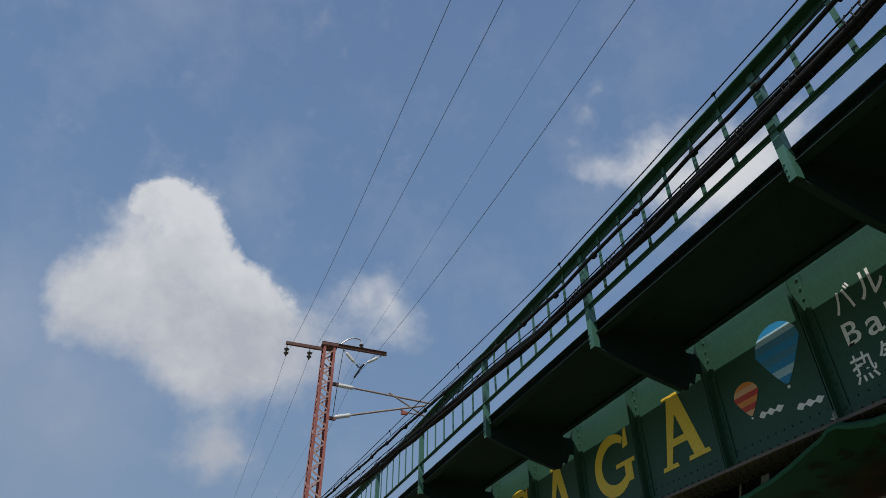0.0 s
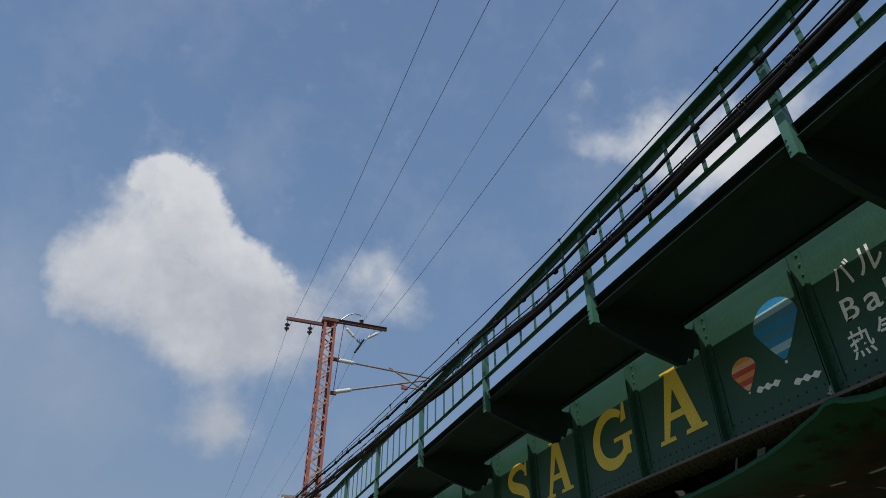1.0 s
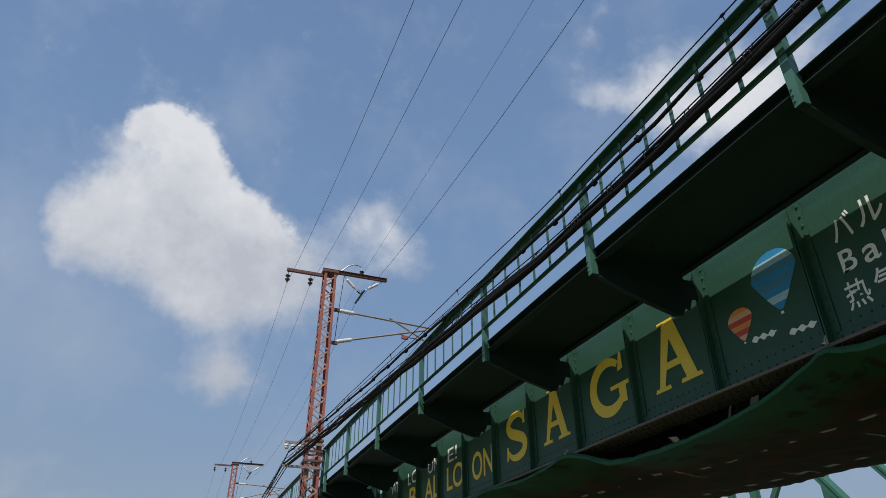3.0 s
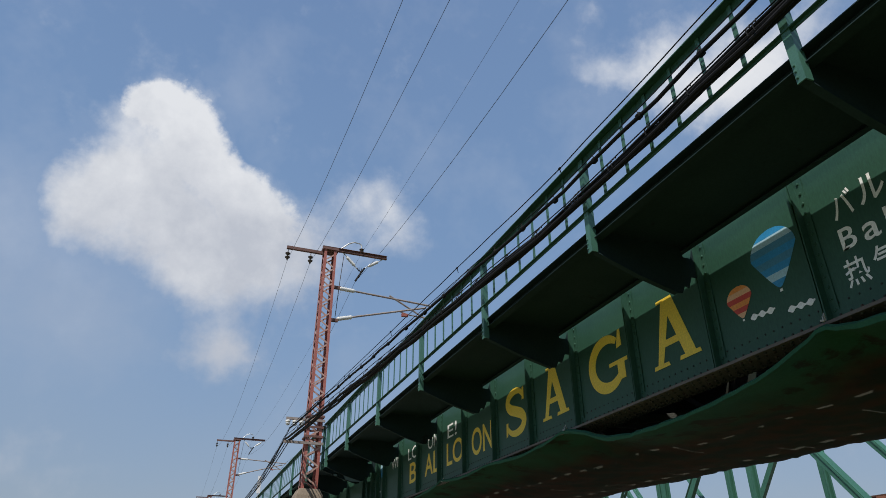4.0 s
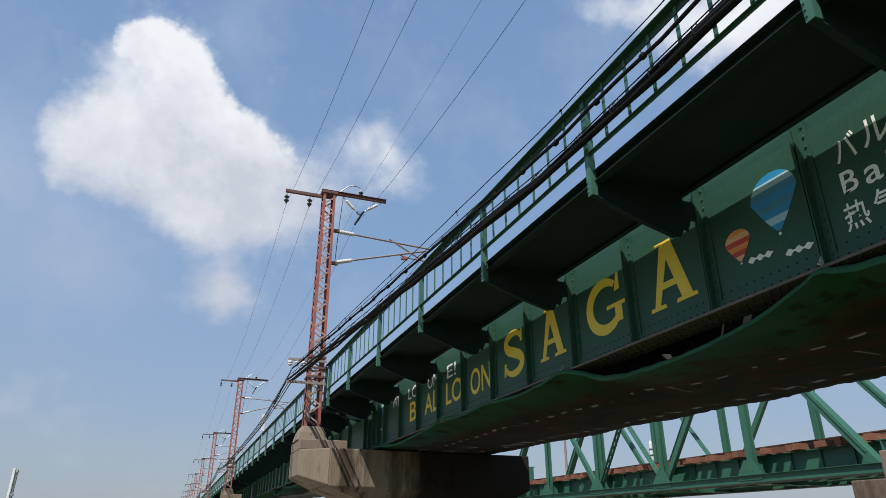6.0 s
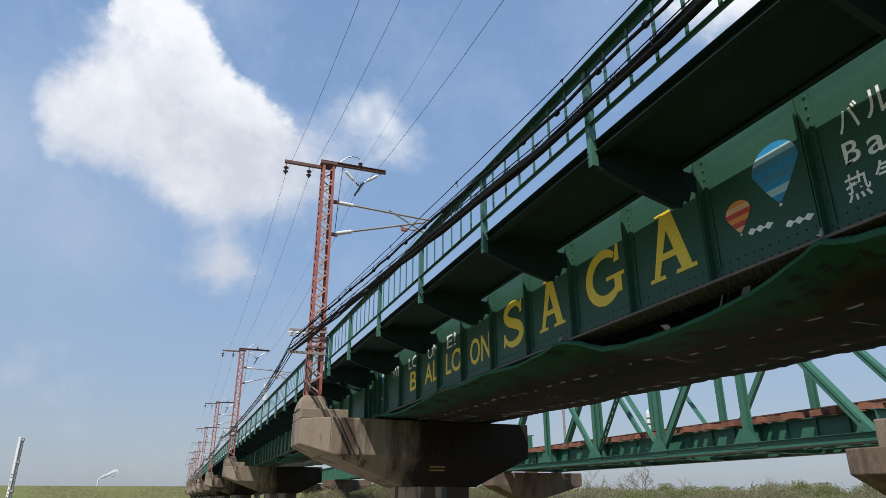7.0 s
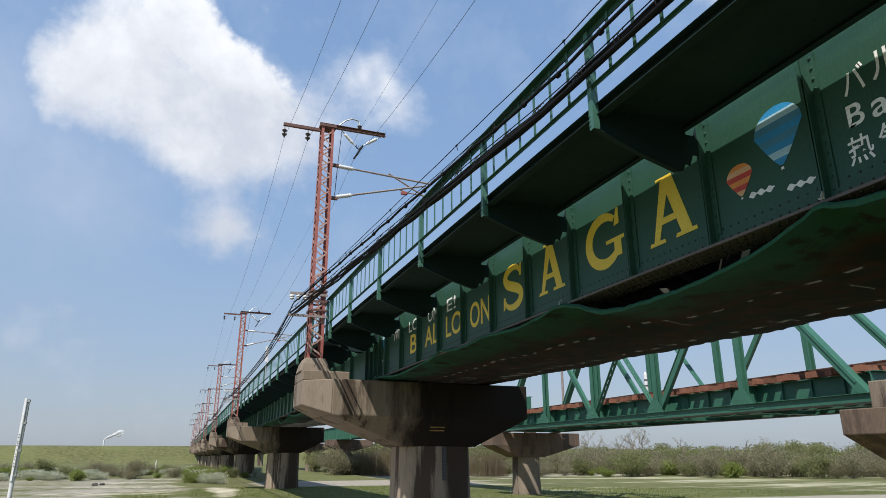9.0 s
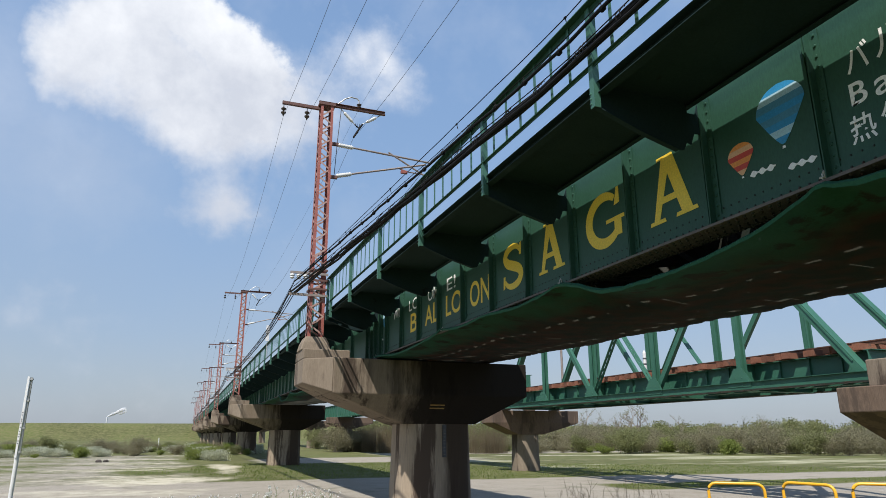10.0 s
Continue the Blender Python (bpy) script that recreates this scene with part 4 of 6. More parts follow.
for n_cable, (name, dx, z, r, ax, az, label) in enumerate(CABLES):
    rnd = random.Random(name + str(dx))
    pts = []
    for k in range(-1, 6):
        n = 54 if k < 0 else 12
        for i in range(n):
            thick = 1.0 if r > 0.01 else 0.3
            pts.append(cable_point(SPAN * (k + i / n), k, i / n, dx, z, r, ax, az, (rnd.uniform(-1, 1) * thick, rnd.uniform(-1, 1) * thick)))
    bm = tube(bmesh.new(), pts[:55], r, 8)
    tube(bm, pts[54:], r * 0.6, 6)
    cable = new(name, finish(bm, name, BLACK, True))
    tagged(cable, label, "cable", "cables along the railing")
    # clips and hooks
    if name in ("signal_cable", "telephone_wire") or (name == "trunk_cable" and dx == -0.09):
        y = -20.0
        while y < -1.0:
            u = (y + SPAN) / SPAN
            c = Vector(cable_point(y, -1, u, dx, z, r, ax, az, (0, 0)))
            bm = bmesh.new()
            if name == "telephone_wire":
                lathe(bm, c + Vector((0, -0.03, 0)), (0, 1, 0), [(0, 0.008), (0.015, 0.015), (0.045, 0.015), (0.06, 0.008)], 8)
                tube(bm, [c, c + Vector((0.02, 0, -0.08))], 0.006, 5)
                step = 2.913
            elif name == "signal_cable":
                lathe(bm, c + Vector((0, -0.03, 0)), (0, 1, 0), [(0, r + 0.004), (0.005, r + 0.014), (0.055, r + 0.014), (0.06, r + 0.004)], 8)
                tube(bm, [c + Vector((0, 0, r)), c + Vector((0.0, 0.03, 0.09)), c + Vector((0, 0.06, 0.10))], 0.005, 5)
                step = rnd.uniform(0.75, 0.95)
            else:
                for j in range(rnd.choice((1, 2, 3))):
                    o = Vector((0, 0.07 * j, 0))
                    tube(bm, [c + o + Vector((-0.07, 0, -0.07)), c + o + Vector((-0.075, 0.01, 0.0)), c + o + Vector((-0.03, 0.01, 0.06)), c + o + Vector((0.01, 0.02, 0.115)),
                              c + o + Vector((0.02, 0.04, 0.10))], 0.006, 5)
                step = rnd.uniform(0.55, 0.95)
            part("clip", bm, BLACK, cable)
            y += step

marker = thing("railing_marker", (RAIL_X - 0.06, 36.1, 0), "narrow white marker board fixed to the railing", "marker")
part("board", bevelled(box(bmesh.new(), -0.09, 0.09, -0.012, 0.012, 7.0, 7.85), 0.006), WHITE_PLASTIC, marker)
part("stem", tube(bmesh.new(), [(0, 0.02, 6.15), (0, 0.02, 7.05)], 0.02, 6), GALV, marker)


# ---- second bridge: truss ----
TX0, TX1 = 18.72, 22.2
NODES = [13.83 + 4.75 * k for k in range(6)]
CH_Z, TOP_Z = 3.9, 9.95


def laced(bm, p, q, w, d):
    """Two channels with lacing between them."""
    for s in (-1, 1):
        beam(bm, Vector(p) + Vector((s * w / 2, 0, 0)), Vector(q) + Vector((s * w / 2, 0, 0)), 0.03, d, (1, 0, 0))
    n = max(3, int((Vector(q) - Vector(p)).length / 0.35))
    for k in range(n):
        a, b = Vector(p).lerp(Vector(q), k / n), Vector(p).lerp(Vector(q), (k + 1) / n)
        s = 1 if k % 2 else -1
        beam(bm, a + Vector((-s * w / 2, 0, 0)), b + Vector((s * w / 2, 0, 0)), 0.05, 0.012, (0, 1, 0))
    return bm


def build_truss():
    truss = thing("truss_span", (0, 0, 0), "green riveted through-truss railway span beside the girder bridge", "bridge")
    for x in (TX0, TX1):
        ya, yb = NODES[0] - 0.3, NODES[-1] + 0.3
        chord = part("bottom_chord", box(bmesh.new(), x - 0.17, x - 0.15, ya, yb, 3.74, 4.0), GREEN_TRUSS, truss)
        part("inner_plate", box(bmesh.new(), x + 0.15, x + 0.17, ya, yb, 3.74, 4.0), GREEN_TRUSS, chord)
        # the soffit takes the darker green
        part("soffit_plate", box(bmesh.new(), x - 0.24, x + 0.24, ya, yb, 3.705, 3.738), GREEN_DARK, chord)
        for sy, zc in ((13.25, 3.463), (37.98, 3.662)):
            shoe = box(bmesh.new(), x - 0.22, x + 0.22, sy - 0.35, sy + 0.30, zc, zc + (0.08 if zc < 3.5 else 0.042))
            if zc < 3.5:
                box(shoe, x - 0.15, x + 0.15, sy - 0.2, sy + 0.25, zc + 0.08, 3.74)
            part("bearing", shoe, RUSTY_STEEL, truss)
        part("lip", box(bmesh.new(), x - 0.25, x - 0.171, ya, yb, 3.985, 4.0), GREEN_TRUSS, chord)
        bm = bmesh.new()
        box(bm, x - 0.22, x + 0.22, NODES[1], NODES[-2], TOP_Z - 0.2, TOP_Z + 0.2)
        part("top_chord", bm, GREEN_TRUSS, truss)
        for a, b in ((NODES[0], NODES[1]), (NODES[-1], NODES[-2])):
            bm = bmesh.new()
            s = 1 if b > a else -1
            beam(bm, (x, a, CH_Z), (x, b, TOP_Z), 0.24, 0.32, (1, 0, 0))
            beam(bm, (x - 0.1845, a + s * 0.25, CH_Z + 0.43), (x - 0.1845, b, TOP_Z + 0.11), 0.05, 0.02, (1, 0, 0))
            part("end_post", bm, GREEN_TRUSS, truss)
        for i in (1, 2, 3, 4):
            bm = bmesh.new()
            for s in (-1, 1):
                box(bm, x + s * 0.10 - 0.010, x + s * 0.10 + 0.010, NODES[i] - 0.11, NODES[i] + 0.11, CH_Z, TOP_Z)
                box(bm, x + s * 0.11 - 0.04, x + s * 0.11 + 0.04, NODES[i] - 0.125, NODES[i] - 0.111, CH_Z, TOP_Z)
            box(bm, x - 0.089, x + 0.089, NODES[i] - 0.008, NODES[i] + 0.008, CH_Z, TOP_Z)
            part("vertical", bm, GREEN_TRUSS, truss)
            bm = prism(bmesh.new(), [(NODES[i] - 0.55, 3.83), (NODES[i] + 0.55, 3.83), (NODES[i] + 0.55, 4.02), (NODES[i] + 0.18, 4.5),
                                     (NODES[i] - 0.18, 4.5), (NODES[i] - 0.55, 4.02)], "yz", x - 0.188, x - 0.172)
            for a in range(4):
                for b in range(3):
                    bolt(bm, (x - 0.188, NODES[i] - 0.45 + 0.3 * a, 3.87 + 0.14 * b), (-1, 0, 0), 0.022, 0.014)
            part("gusset", bm, GREEN_TRUSS, truss)
        for a, b in ((4, 3), (1, 2)):
            bm = bmesh.new()
            beam(bm, (x, NODES[a], TOP_Z), (x, NODES[b], CH_Z), 0.22, 0.17, (1, 0, 0))
            part("diagonal", bm, GREEN_TRUSS, truss)
        for a, b in ((2, 3), (3, 2)):
            part("counter_brace", laced(bmesh.new(), (x + 0.05 * (a - b), NODES[a], TOP_Z), (x + 0.05 * (a - b), NODES[b], CH_Z), 0.16, 0.12), GREEN_TRUSS, truss)
    for i, y in enumerate(NODES):
        bm = bmesh.new()
        box(bm, TX0 + 0.18, TX1 - 0.18, y - 0.01, y + 0.01, 3.72, 4.64)
        box(bm, TX0 + 0.18, TX1 - 0.18, y - 0.14, y + 0.14, 4.64, 4.66)
        box(bm, TX0 + 0.18, TX1 - 0.18, y - 0.14, y + 0.14, 3.70, 3.72)
        part("floor_beam", bm, GREEN_TRUSS, truss)
        if 0 < i < 5:
            bm = bmesh.new()
            beam(bm, (TX0 + 0.22, y, TOP_Z), (TX1 - 0.22, y, TOP_Z), 0.25, 0.35)
            part("top_strut", bm, GREEN_TRUSS, truss)
    for x in (19.35, 21.15):
        for a, b in zip(NODES, NODES[1:]):
            bm = bmesh.new()
            box(bm, x - 0.012, x + 0.012, a + 0.02, b - 0.02, 3.85, 4.64)
            box(bm, x - 0.14, x + 0.14, a + 0.15, b - 0.15, 4.64, 4.67)
            box(bm, x - 0.12, x + 0.12, a + 0.15, b - 0.15, 3.82, 3.848)
            for k in range(1, 4):
                y = a + (b - a) * k / 4
                box(bm, x - 0.09, x - 0.012, y - 0.01, y + 0.01, 3.85, 4.64)
            part("stringer", bm, GREEN_TRUSS, truss)
    return truss


build_truss()
# second track's sleepers, rust-stained
track = thing("truss_track", (0, 0, 0), "rust-stained sleepers and rails on the truss span", "railway track")
bm = bmesh.new()
box(bm, 18.92, 21.58, -0.12, 0.12, 4.672, 4.87)
sl = finish(bm, "sleeper", RUST_WOOD)
rs = random.Random(5)
y = NODES[0] + 0.15
while y < NODES[-1]:
    o = part("sleeper", sl, RUST_WOOD, track)
    o.location, o.rotation_euler = (rs.uniform(-0.035, 0.035), y, rs.uniform(-0.01, 0.01)), (0, 0, rs.uniform(-0.02, 0.02))
    y += 0.44
for x in (19.7, 20.8):
    bm = bmesh.new()
    prism(bm, [(x - 0.065, 4.872), (x + 0.065, 4.872), (x + 0.065, 4.885), (x + 0.012, 4.9), (x + 0.012, 4.97), (x + 0.034, 4.985),
               (x + 0.034, 5.02), (x - 0.034, 5.02), (x - 0.034, 4.985), (x - 0.012, 4.97), (x - 0.012, 4.9), (x - 0.065, 4.885)],
          "xz", NODES[0] - 0.2, NODES[-1] + 0.2)
    part("rail", bm, RAIL_STEEL, track)

post = thing("marker_post", (19.2, 24.6, 4.67), "white trackside marker post with dark marks", "marker")
bm = tube(bmesh.new(), [(0, 0, 0), (0, 0, 1.08)], 0.078, 12)
tube(bm, [(0, 0, 1.08), (0, 0, 1.2)], 0.078, 12, 0.02)
part("body", bm, WHITE_PLASTIC, post, smooth=True)
for z in (0.55, 0.8):
    part("mark", tube(bmesh.new(), [(-0.005, -0.005, z), (-0.005, -0.005, z + 0.06)], 0.082, 12), DARK_MARK, post)


# piers and girders of the second bridge
def build_truss_pier(y, rise, low_seat):
    pier = thing("truss_pier", (20.25, y, 0), "brown-stained hammerhead concrete pier under the second bridge", "pier", "piers of the second bridge")
    bm = bmesh.new()
    column_mesh(bm, -0.45, 1.05, -0.75, 0.75, -0.4, 2.22 + rise, 0.06)
    part("column", bm, CONCRETE, pier, smooth=True)
    part("cap", hammerhead(-2.3, 3.75, -0.95, 0.95, -0.6, 1.2, -0.8, 0.8, 2.2 + rise, 2.9 + rise, 3.66 + rise), CONCRETE_DARK, pier)
    if low_seat:
        for x in (-1.05, 0.95):
            part("girder_seat", bevelled(box(bmesh.new(), x - 0.3, x + 0.3, 0.2, 0.8, 3.662, 4.40)), CONCRETE_DARK, pier)
    return pier


build_truss_pier(38.9, 0.0, True)
tall_pier = build_truss_pier(64.3, 0.74, False)
for y in (89.7, 115.1, 140.5, 165.9, 191.3):
    copy_thing(tall_pier, pose(20.25, y, 0))
pr = thing("abutment_pier", (20.25, 12.6, 0), "tall brown-stained concrete pier with stepped cap", "pier", "piers of the second bridge")
bm = bmesh.new()
column_mesh(bm, -0.95, 0.95, -0.95, 0.95, -0.4, 1.9, 0.06)
part("column", bm, CONCRETE_DARK, pr, smooth=True)
part("cap", hammerhead(-3.2, 3.75, -1.0, 1.0, -0.95, 1.0, -0.9, 0.9, 1.7, 2.78, 3.46), CONCRETE_DARK, pr)
part("pedestal", bevelled(box(bmesh.new(), -2.8, 2.6, -0.98, 0.3, 3.465, 4.19)), CONCRETE, pr)


def build_second_girder():
    g = thing("second_girder_span", (0, 39.0, 0), "green plate-girder span on the second line of piers", "bridge", "girder spans of the second bridge")
    for x in (19.2, 21.2):
        bm = bmesh.new()
        box(bm, x - 0.01, x + 0.01, 0.1, 25.3, 4.45, 5.98)
        box(bm, x - 0.15, x + 0.15, 0.1, 25.3, 4.41, 4.45)
        box(bm, x - 0.15, x + 0.15, 0.1, 25.3, 5.98, 6.01)
        gg = part("girder", bm, GREEN_TRUSS, g)
        for k in range(20):
            part("stiffener", box(bmesh.new(), x - 0.12, x - 0.0105, 0.5 + 1.23 * k, 0.52 + 1.23 * k, 4.452, 5.978), GREEN_TRUSS, gg)
    part("end_frame", box(bmesh.new(), 19.22, 21.18, 0.1, 0.12, 4.47, 5.97), GREEN_TRUSS, g)
    part("sleeper_deck", box(bmesh.new(), 19.36, 21.04, 0.1, 25.3, 4.70, 4.87), RUST_WOOD, g, "rust-stained deck timbers")
    return g


sg = build_second_girder()
for k in range(1, 6):
    copy_thing(sg, pose(0, 39.0 + 25.4 * k, 0))

# ---- track on the girder bridge ----
deck = thing("girder_track", (0, 0, 0), "oiled timber sleepers and rails on the open deck", "railway track")
sl = finish(box(bmesh.new(), 5.46, 8.54, -0.11, 0.11, 6.152, 6.35), "sleeper", SLEEPER)
y = PIER_Y - 30
while y < PIER_Y + 16:
    part("sleeper", sl, SLEEPER, deck).location = (0, y, 0)
    y += 0.5
for x in (6.44, 7.56):
    bm = prism(bmesh.new(), [(x - 0.065, 6.352), (x + 0.065, 6.352), (x + 0.012, 6.38), (x + 0.012, 6.46), (x + 0.034, 6.475), (x + 0.034, 6.51),
                             (x - 0.034, 6.51), (x - 0.034, 6.475), (x - 0.012, 6.46), (x - 0.012, 6.38)], "xz", PIER_Y - 32, PIER_Y + 32 * 8)
    part("rail", bm, RAIL_STEEL, deck)

# unseen boards added over the sleepers to shape the sun patches below
rs = random.Random(14)
for x0, x1 in ((5.48, 5.94), (5.95, 6.36), (6.53, 6.84), (6.85, 7.11), (7.26, 7.48), (7.65, 8.06), (8.07, 8.52)):
    y = PIER_Y - 30
    while y < PIER_Y + 4:
        n = rs.uniform(1.2, 3.0)
        if rs.random() < 0.9:
            part("deck_plank", box(bmesh.new(), x0 + rs.uniform(-0.004, 0.004), x1 + rs.uniform(-0.004, 0.004), y, y + n - 0.04, 6.352, 6.385), SLEEPER, deck)
        y += n

# ---- the green sheet slung under the near girder ----
HOOKS = [-11.8, 3.90, 8.46, 13.5, 19.05]
# height of the outer edge and of the inner edge along the bridge
EDGE_Y = [-11.8, -1.0, 1.5, 2.6, 3.33, 3.67, 3.83, 3.95, 4.12, 4.39, 4.61, 4.98, 5.39, 5.85, 6.36, 6.93, 7.43, 7.7, 7.99, 8.29, 8.45, 8.98, 9.55, 10.18, 11.4,
          12.4, 13.3, 13.6, 13.9, 14.86, 15.96, 17.47, 18.51, 19.1]
EDGE_Z = [4.45, 4.25, 4.18, 4.22, 4.28, 4.32, 4.36, 4.41, 4.33, 4.25, 4.18, 4.13, 4.09, 4.06, 4.04, 4.05, 4.11, 4.19, 4.30, 4.38, 4.42, 4.37, 4.34, 4.34, 4.38,
          4.38, 4.44, 4.47, 4.41, 4.34, 4.30, 4.32, 4.43, 4.47]
FAR_Y, FAR_Z = [-11.8, 4.0, 6.0, 8.0, 13.0, 17.5, 19.1], [4.3, 4.16, 4.165, 4.17, 4.25, 4.34, 4.38]


def build_sheet():
    bm = bmesh.new()
    rows = []
    m = 26
    for y in np.arange(-11.8, 19.11, 0.1):
        za, zb = float(np.interp(y, EDGE_Y, EDGE_Z)), float(np.interp(y, FAR_Y, FAR_Z))
        row = []
        for j in range(m + 1):
            v = j / m
            x = 5.17 + 3.68 * v - 0.08 * math.sin(math.pi * min(1, v * 4)) * min(1, (4.55 - za) / 0.4)
            z = za + (zb - za) * smooth(0.0, 0.55, v) - 0.05 * math.sin(math.pi * v) + 0.03 * noise.noise((x * 2.0, y * 0.8, 0)) + 0.012 * noise.noise((x * 6, y * 4, 3))
            if j == 0:
                z += 0.012 * noise.noise((y * 6, 0, 1))
            if j == m:
                x += 0.05 * noise.noise((y * 5, 2, 1))
                z += 0.02 * noise.noise((y * 7, 4, 1))
            if j:
                z = min(z, 4.355)  # under the flange and its rivets
            row.append(bm.verts.new((x, y, z)))
        rows.append(row)
    for a, b in zip(rows, rows[1:]):
        for j in range(m):
            bm.faces.new((a[j], a[j + 1], b[j + 1], b[j]))
    rim = [(r[0].co.copy(), float(noise.noise((r[0].co.y * 1.3, 5, 0)))) for r in rows]
    ob = new("protective_sheet", finish(bm, "protective_sheet", SHEET, True))
    # doubled hem that hangs from the outer edge
    hb = bmesh.new()
    strip = [[hb.verts.new((p.x - 0.004, p.y, p.z + 0.008)), hb.verts.new((p.x - 0.045, p.y, p.z - 0.022)), hb.verts.new((p.x - 0.035 + 0.012 * w, p.y, p.z - 0.055 - 0.02 * w))]
             for p, w in rim]
    for a, b in zip(strip, strip[1:]):
        for j in range(2):
            hb.faces.new((a[j], a[j + 1], b[j + 1], b[j]))
    part("hem", hb, LIT_HEM, ob, "doubled hem in a lighter green for its lit edge", smooth=True)
    tagged(ob, "sagging green tarpaulin slung under the near girder", "tarpaulin")
    for y in HOOKS[1:]:
        bm = tube(bmesh.new(), [(5.15, y, 4.40), (5.145, y, 4.45), (5.17, y, 4.49), (5.205, y + 0.02, 4.43)], 0.007, 6)
        tube(bm, [(5.135, y - 0.02, 4.41), (5.135, y + 0.02, 4.42)], 0.010, 6)
        part("tie", bm, GALV, ob, "pale wire tie")
    tagged(ob, group="sheets under the girder spans")
    for k in (1, 2, 3):
        copy_thing(ob, pose(0, SPAN * k, 0))


build_sheet()

# ---- lettering painted on the girder ----
FACE = WEB_L - 0.010
sign = thing("painted_sign", (0, 0, 0), "painted yellow and white balloon welcome lettering on the green girder", "lettering")


def painted(name, polys, mat, parent=None, label=""):
    """Flat paint on the girder's outer face; polygons are (along, up), along grows towards the reader's right; here it is -y."""
    bm = bmesh.new()
    for k, stroke in enumerate(polys if isinstance(polys[0][0], list) else [polys]):
        x = FACE - 0.004 - 0.0012 * k
        for poly in stroke:
            bm.faces.new([bm.verts.new((x, -a, z)) for a, z in poly])
    bmesh.ops.remove_doubles(bm, verts=bm.verts, dist=0.0004)
    g = bmesh.ops.extrude_face_region(bm, geom=bm.faces[:])
    bmesh.ops.translate(bm, verts=[v for v in g["geom"] if isinstance(v, bmesh.types.BMVert)], vec=(-0.0015, 0, 0))
    return part(name, bm, mat, parent or sign, label)


def ribbon(centre, width):
    """Quads along a stroke."""
    out = []
    n = len(centre)
    left, right = [], []
    for i, (a, z) in enumerate(centre):
        a0, z0 = centre[max(i - 1, 0)]
        a1, z1 = centre[min(i + 1, n - 1)]
        l = math.hypot(a1 - a0, z1 - z0) or 1
        nx, nz = -(z1 - z0) / l, (a1 - a0) / l
        w = width(i / (n - 1)) / 2 if callable(width) else width / 2
        left.append((a + nx * w, z + nz * w)), right.append((a - nx * w, z - nz * w))
    for i in range(n - 1):
        out.append([left[i], left[i + 1], right[i + 1], right[i]])
    return out


def letter_a(a0, a1, z0, z1):
    w, h = a1 - a0, z1 - z0
    top = (a0 + a1) / 2 - 0.02 * w
    foot = 0.06 * h
    polys = [[(a0 + 0.13 * w, z0 + foot), (a0 + 0.25 * w, z0 + foot), (top + 0.09 * w, z1), (top - 0.10 * w, z1)],
             [(top - 0.10 * w, z1), (top + 0.12 * w, z1), (a1 - 0.10 * w, z0 + foot), (a1 - 0.31 * w, z0 + foot)],
             [(a0 + 0.27 * w, z0 + 0.28 * h), (a1 - 0.27 * w, z0 + 0.28 * h), (a1 - 0.29 * w, z0 + 0.38 * h), (a0 + 0.31 * w, z0 + 0.38 * h)],
             [(a0 + 0.04 * w, z0), (a0 + 0.38 * w, z0), (a0 + 0.36 * w, z0 + foot), (a0 + 0.06 * w, z0 + foot)],
             [(a1 - 0.42 * w, z0), (a1, z0), (a1 - 0.02 * w, z0 + foot), (a1 - 0.40 * w, z0 + foot)],
             [(top - 0.20 * w, z1 - 0.05 * h), (top - 0.06 * w, z1 - 0.05 * h), (top - 0.06 * w, z1), (top - 0.20 * w, z1)]]
    return [[p] for p in polys]


def letter_g(a0, a1, z0, z1):
    w, h = a1 - a0, z1 - z0
    ca, cz = a0 + 0.5 * w, z0 + 0.5 * h
    t = 0.13 * w
    pts = [(ca + (0.5 * w - t * 0.6) * math.cos(radians(d)), cz + (0.5 * h - t * 0.45) * math.sin(radians(d))) for d in range(48, 331, 6)]
    polys = [ribbon(pts, lambda u: t * (0.75 + 0.75 * math.sin(math.pi * u) ** 0.8))]
    polys += [[p] for p in [[(a1 - 0.24 * w, z0 + 0.12 * h), (a1 - 0.06 * w, z0 + 0.12 * h), (a1 - 0.06 * w, z0 + 0.44 * h), (a1 - 0.24 * w, z0 + 0.44 * h)],
              [(a1 - 0.45 * w, z0 + 0.40 * h), (a1 + 0.02 * w, z0 + 0.40 * h), (a1 + 0.02 * w, z0 + 0.47 * h), (a1 - 0.45 * w, z0 + 0.47 * h)],
              [(a1 - 0.22 * w, z0 + 0.68 * h), (a1 - 0.08 * w, z0 + 0.70 * h), (a1 - 0.08 * w, z1), (a1 - 0.14 * w, z1)]]]
    return polys


